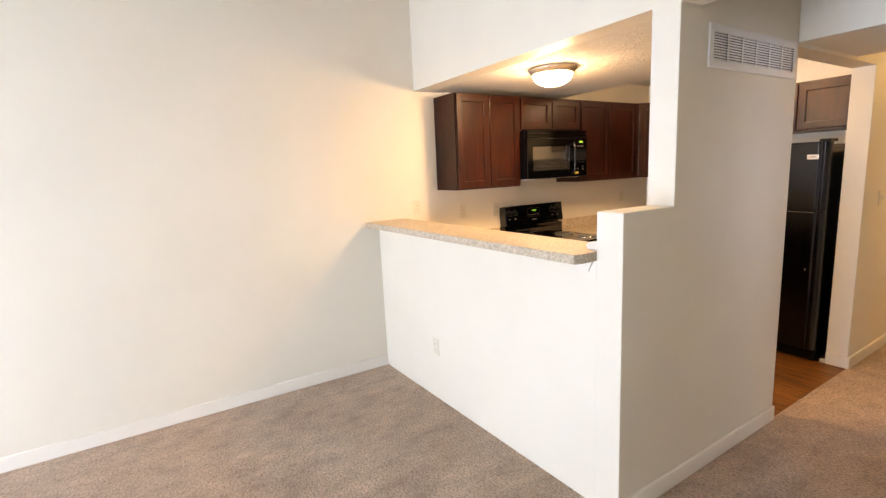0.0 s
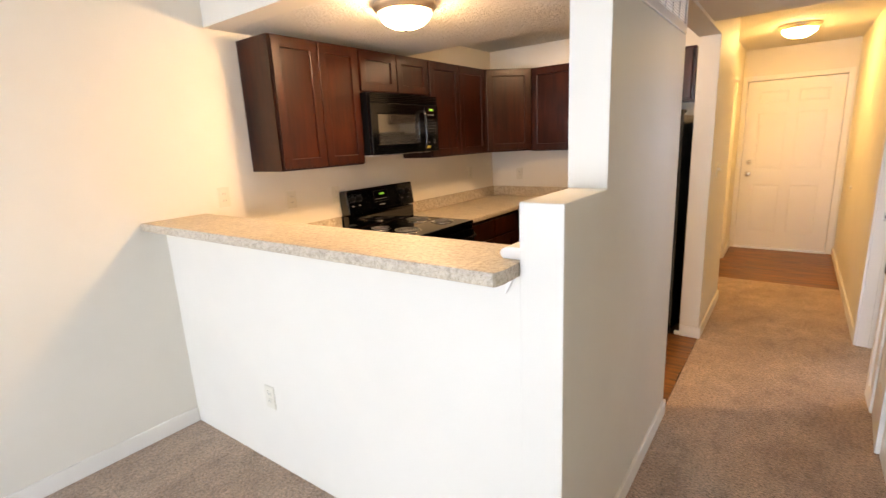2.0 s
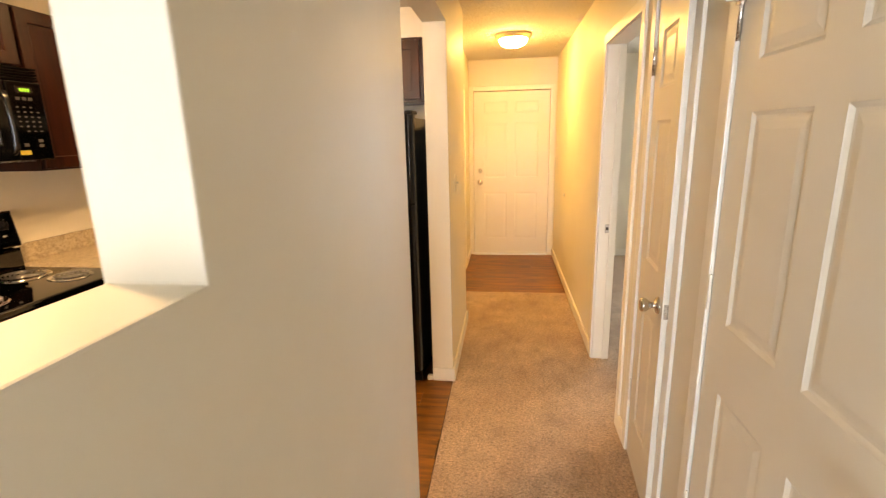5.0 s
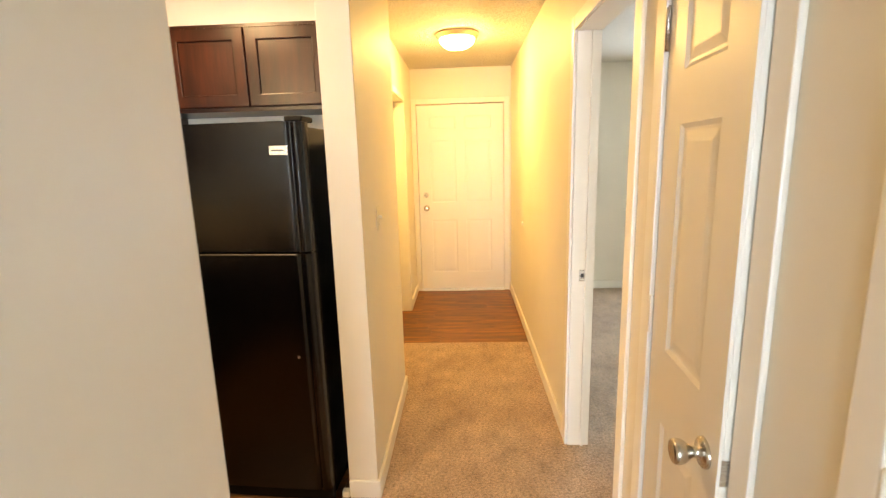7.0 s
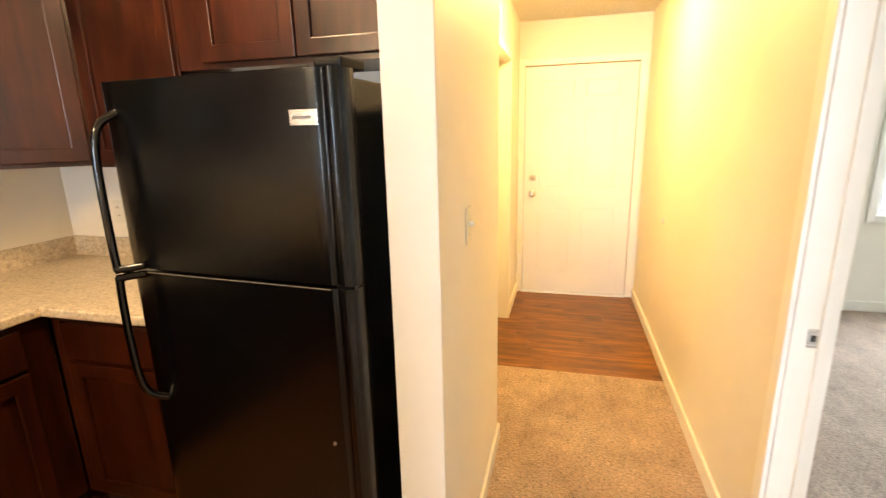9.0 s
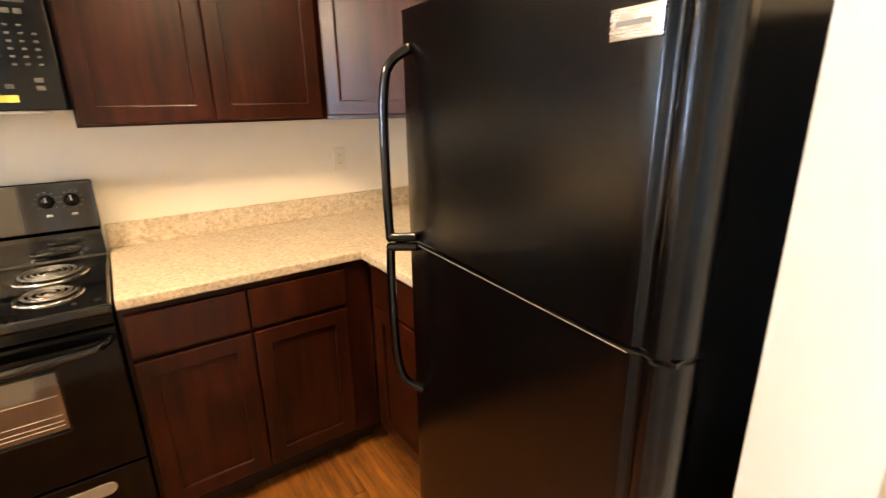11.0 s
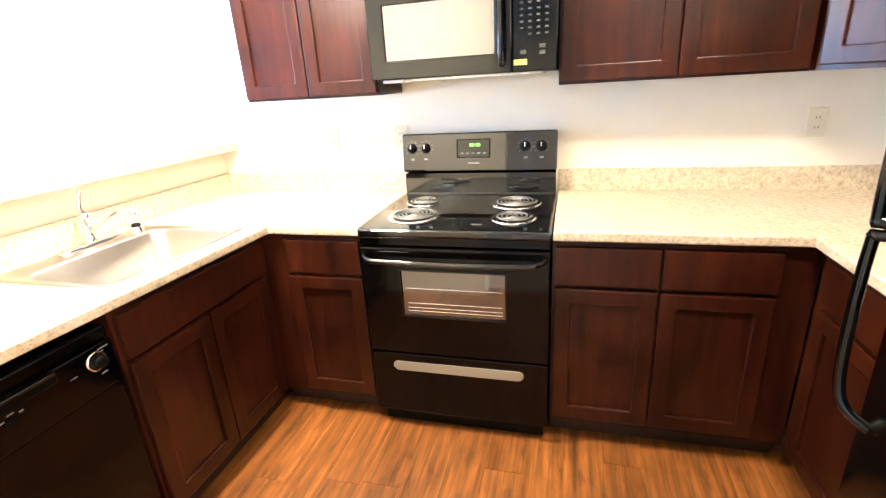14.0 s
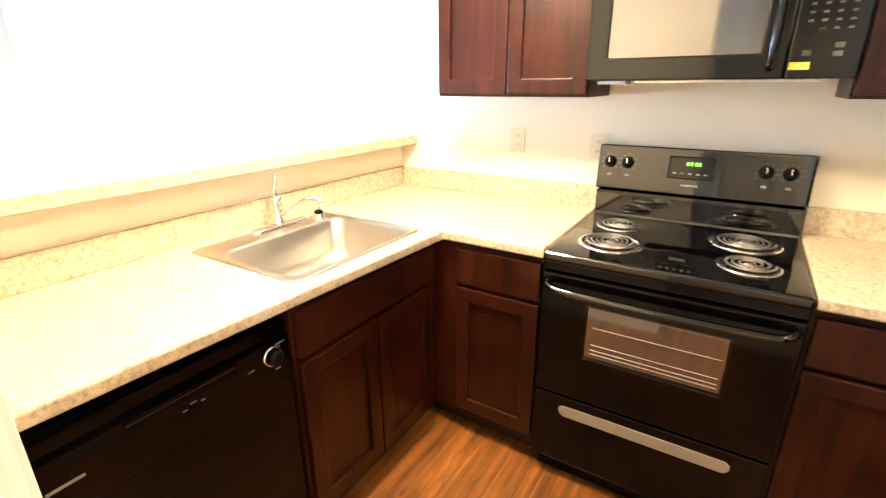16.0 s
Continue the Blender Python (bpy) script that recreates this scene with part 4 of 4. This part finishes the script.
# ---- microwave ----
def microwave():
    w, z0, z1 = 0.755, 1.456, 1.872
    t = thing("microwave", RANGE_SIDE(-1.832, 2.764) @ Matrix.Diagonal((0.979, 1, 1, 1)), "black over-the-range microwave with a tinted window", "microwave")
    part("body", boxes((0.002, w - 0.002, 0.032, 0.398, z0 + 0.004, z1), bev=0.003), BLACK_MATTE, t)
    part("vent_grille", boxes(*[(0.006, w - 0.006, 0.0 + 0.004 * (i % 2), 0.032, z1 - 0.062 + i * 0.012, z1 - 0.053 + i * 0.012) for i in range(5)], bev=0.001), BLACK, t)
    door = part("door", frame_mesh(0.0, 0.585, z0 + 0.003, z1 - 0.066, (0.072, 0.068, 0.072, 0.075), 0.0, 0.031, 0.006), BLACK, t)
    part("window", boxes((0.070, 0.525, 0.006, 0.012, z0 + 0.07, z1 - 0.140)), DARK_GLASS, door, "grey tinted window")
    hp = smooth_path([(0.545, 0.0, z0 + 0.035), (0.547, -0.035, z0 + 0.055), (0.548, -0.042, z0 + 0.16), (0.547, -0.035, z0 + 0.28), (0.545, 0.0, z0 + 0.30)], 8)
    part("handle", tube(hp, 0.0125, 12), BLACK, door, "glossy curved handle", True)
    cp = part("control_panel", boxes((0.588, w, 0.0, 0.031, z0 + 0.003, z1 - 0.066), bev=0.005), BLACK, t)
    part("display", boxes((0.630, 0.710, -0.0016, -0.0002, z1 - 0.118, z1 - 0.088)), DARK_GLASS, cp)
    for i in range(4):
        part("digit", boxes((0.648 + i * 0.012, 0.656 + i * 0.012, -0.0024, -0.0017, z1 - 0.110, z1 - 0.096)), GREEN, cp, "green lit digit")
    for x in (0.632, 0.662, 0.690):
        part("button", boxes((x - 0.010, x + 0.010, -0.0016, -0.0002, z1 - 0.148, z1 - 0.134), bev=0.0005), KEY, cp)
    for r in range(6):
        for c in range(4):
            if (r, c) in ((0, 3), (5, 0)):
                continue
            x, z = 0.622 + c * 0.031, z1 - 0.178 - r * 0.021
            part("key", boxes((x - 0.006, x + 0.006, -0.0012, -0.0002, z - 0.003, z + 0.003)), KEY, cp)
    for x, z in ((0.628, z0 + 0.072), (0.700, z0 + 0.068), (0.700, z0 + 0.090)):
        part("button", boxes((x - 0.011, x + 0.011, -0.0016, -0.0002, z - 0.007, z + 0.007), bev=0.0005), KEY, cp)
    part("sticker", boxes((0.592, 0.642, -0.0014, -0.0002, z0 + 0.028, z0 + 0.048)), YELLOW, cp, "small yellow sticker")
    part("lamp_lens", boxes((0.03, 0.13, 0.05, 0.14, z0 - 0.008, z0 + 0.0035), bev=0.003), VINYL, t, "pale lamp lens under the microwave")
    part("filter", boxes((0.16, 0.70, 0.05, 0.30, z0 - 0.004, z0 + 0.0035)), NICKEL, t, "grey metal grease filter")


microwave()


# ---- refrigerator ----
def refrigerator():
    w, split, topz = 0.715, 1.148, 1.644
    t = thing("refrigerator", pose(-0.898, 4.138, 0, 0, 0, -4.5), "black top-freezer refrigerator with curved handles", "refrigerator")
    part("cabinet", boxes((0.006, w - 0.012, 0.075, 0.64, 0.03, 1.628), bev=0.006), BLACK_TEX, t)
    part("gasket", boxes((0.015, w - 0.015, 0.062, 0.076, 0.10, 1.618)), BLACK_MATTE, t)

    def leaf(z0, z1):
        prof = [(0.0, 0.062), (0.0, 0.020), (0.006, 0.008), (0.020, 0.002), (0.045, 0.0), (0.07, 0.0), (w - 0.085, 0.0), (w - 0.062, 0.0), (w - 0.057, 0.0015), (w - 0.052, 0.007), (w - 0.047, 0.010), (w - 0.042, 0.007), (w - 0.037, 0.002), (w - 0.031, -0.001), (w - 0.024, -0.001), (w - 0.015, 0.004), (w - 0.008, 0.014), (w - 0.002, 0.030), (w, 0.045), (w, 0.062)]
        bm = loft([[(x, y, z) for x, y in prof] for z in (z0, z0 + 0.0001, z1 - 0.0001, z1)])
        bm.faces.new([v for v in bm.verts if abs(v.co.z - z0) < 1e-6][::-1])
        return bm

    fz = part("freezer_door", leaf(split + 0.005, topz), BLACK_TEX, t, "textured black freezer door", True)
    fr = part("fridge_door", leaf(0.10, split - 0.005), BLACK_TEX, t, "textured black fresh food door", True)
    # thin grey strip: the highlight on the black door edge, put into colour
    part("edge_highlight", boxes((0.004, w - 0.064, -0.0005, 0.03, split - 0.0072, split - 0.0052), bev=0.0008), REFLECTION_GREY, fr, "grey strip painting the highlight along the lower door's edge")
    part("top_edge", boxes((0.01, w - 0.08, 0.004, 0.055, topz - 0.0005, topz + 0.004), bev=0.0015), BLACK, fz)
    up = smooth_path([(0.060, 0.0, 1.162), (0.031, -0.048, 1.162), (0.024, -0.054, 1.180), (0.023, -0.055, 1.36), (0.026, -0.052, 1.48), (0.037, -0.039, 1.540), (0.060, 0.0, 1.572)], 8)
    part("handle", tube(up, 0.0108, 12), BLACK, fz, "glossy black bow handle", True)
    dn = smooth_path([(0.060, 0.0, 1.138), (0.031, -0.048, 1.138), (0.024, -0.054, 1.120), (0.023, -0.055, 0.96), (0.028, -0.051, 0.84), (0.042, -0.038, 0.785), (0.066, 0.0, 0.755)], 8)
    part("handle", tube(dn, 0.0108, 12), BLACK, fr, "glossy black bow handle", True)
    part("badge", boxes((0.583, 0.655, -0.004, 0.0005, 1.523, 1.558), bev=0.0015), NICKEL, fz, "plain brushed metal badge")
    part("badge_mark", boxes((0.592, 0.640, -0.0047, -0.0041, 1.538, 1.544)), WHITE_MARK, fz)
    part("hinge_cap", boxes((w - 0.075, w - 0.005, 0.02, 0.13, topz + 0.001, topz + 0.022), bev=0.006), BLACK_MATTE, t, "black plastic hinge cover")
    part("mid_hinge", boxes((w - 0.055, w - 0.002, 0.010, 0.075, split - 0.0045, split + 0.0045), bev=0.002), BLACK, t, "dark middle hinge")
    part("lock_dot", lathe([(0.0, 0.003), (0.005, 0.002), (0.006, 0.0), (0.0, 0.0)], 12), NICKEL, fr).matrix_local = pose(0.625, 0.0, 0.715, 90, 0, 0)
    part("kick_grille", boxes((0.01, w - 0.01, 0.05, 0.075, 0.012, 0.095), bev=0.003), BLACK_MATTE, t)
    for x in (0.05, w - 0.05):
        part("foot", lathe([(0.0, 0.03), (0.018, 0.03), (0.02, 0.0), (0.0, 0.0)], 14), NICKEL, t, "", True).location = (x, 0.10, 0.0)


refrigerator()


# ---- floor planks, last ----
def planks(owner, x0, x1, y0, y1, width, length, z, seed):
    rnd = random.Random(seed)
    cache = {}
    row, y = 0, y0
    while y < y1 - 1e-4:
        ye = min(y + width, y1)
        x = x0 - rnd.random() * length * 0.8
        while x < x1 - 1e-4:
            a, b = max(x, x0), min(x + length, x1)
            x += length
            if b - a < 0.03:
                continue
            key = (round(b - a, 3), round(ye - y, 3))
            if key not in cache:
                cache[key] = mesh_of("plank", boxes((0.0004, b - a - 0.0004, 0.0004, ye - y - 0.0004, -0.006, 0.0), bev=0.0008, seg=1), KITCHEN_PLANK)
            p = new("plank", cache[key])
            p.parent = owner
            p.location = (a, y, z)
        y, row = ye, row + 1


kf = structure("floor_kitchen", boxes((W, -0.004, 1.66, FAR, -0.0139, -0.008)), JOINT, "red-brown wood-look vinyl plank floor", "floor")
planks(kf, -1.66, -0.004, 2.22, 4.42, 0.15, 0.92, -0.002, 3)
ff = structure("floor_entry", boxes((LEFT2 - 0.13, HALL, 5.961, END, -0.0139, -0.008)), JOINT, "dark wood-look vinyl plank entry floor", "floor")
planks(ff, LEFT2 - 0.13, HALL, 5.962, END, 0.15, 0.92, -0.002, 5)
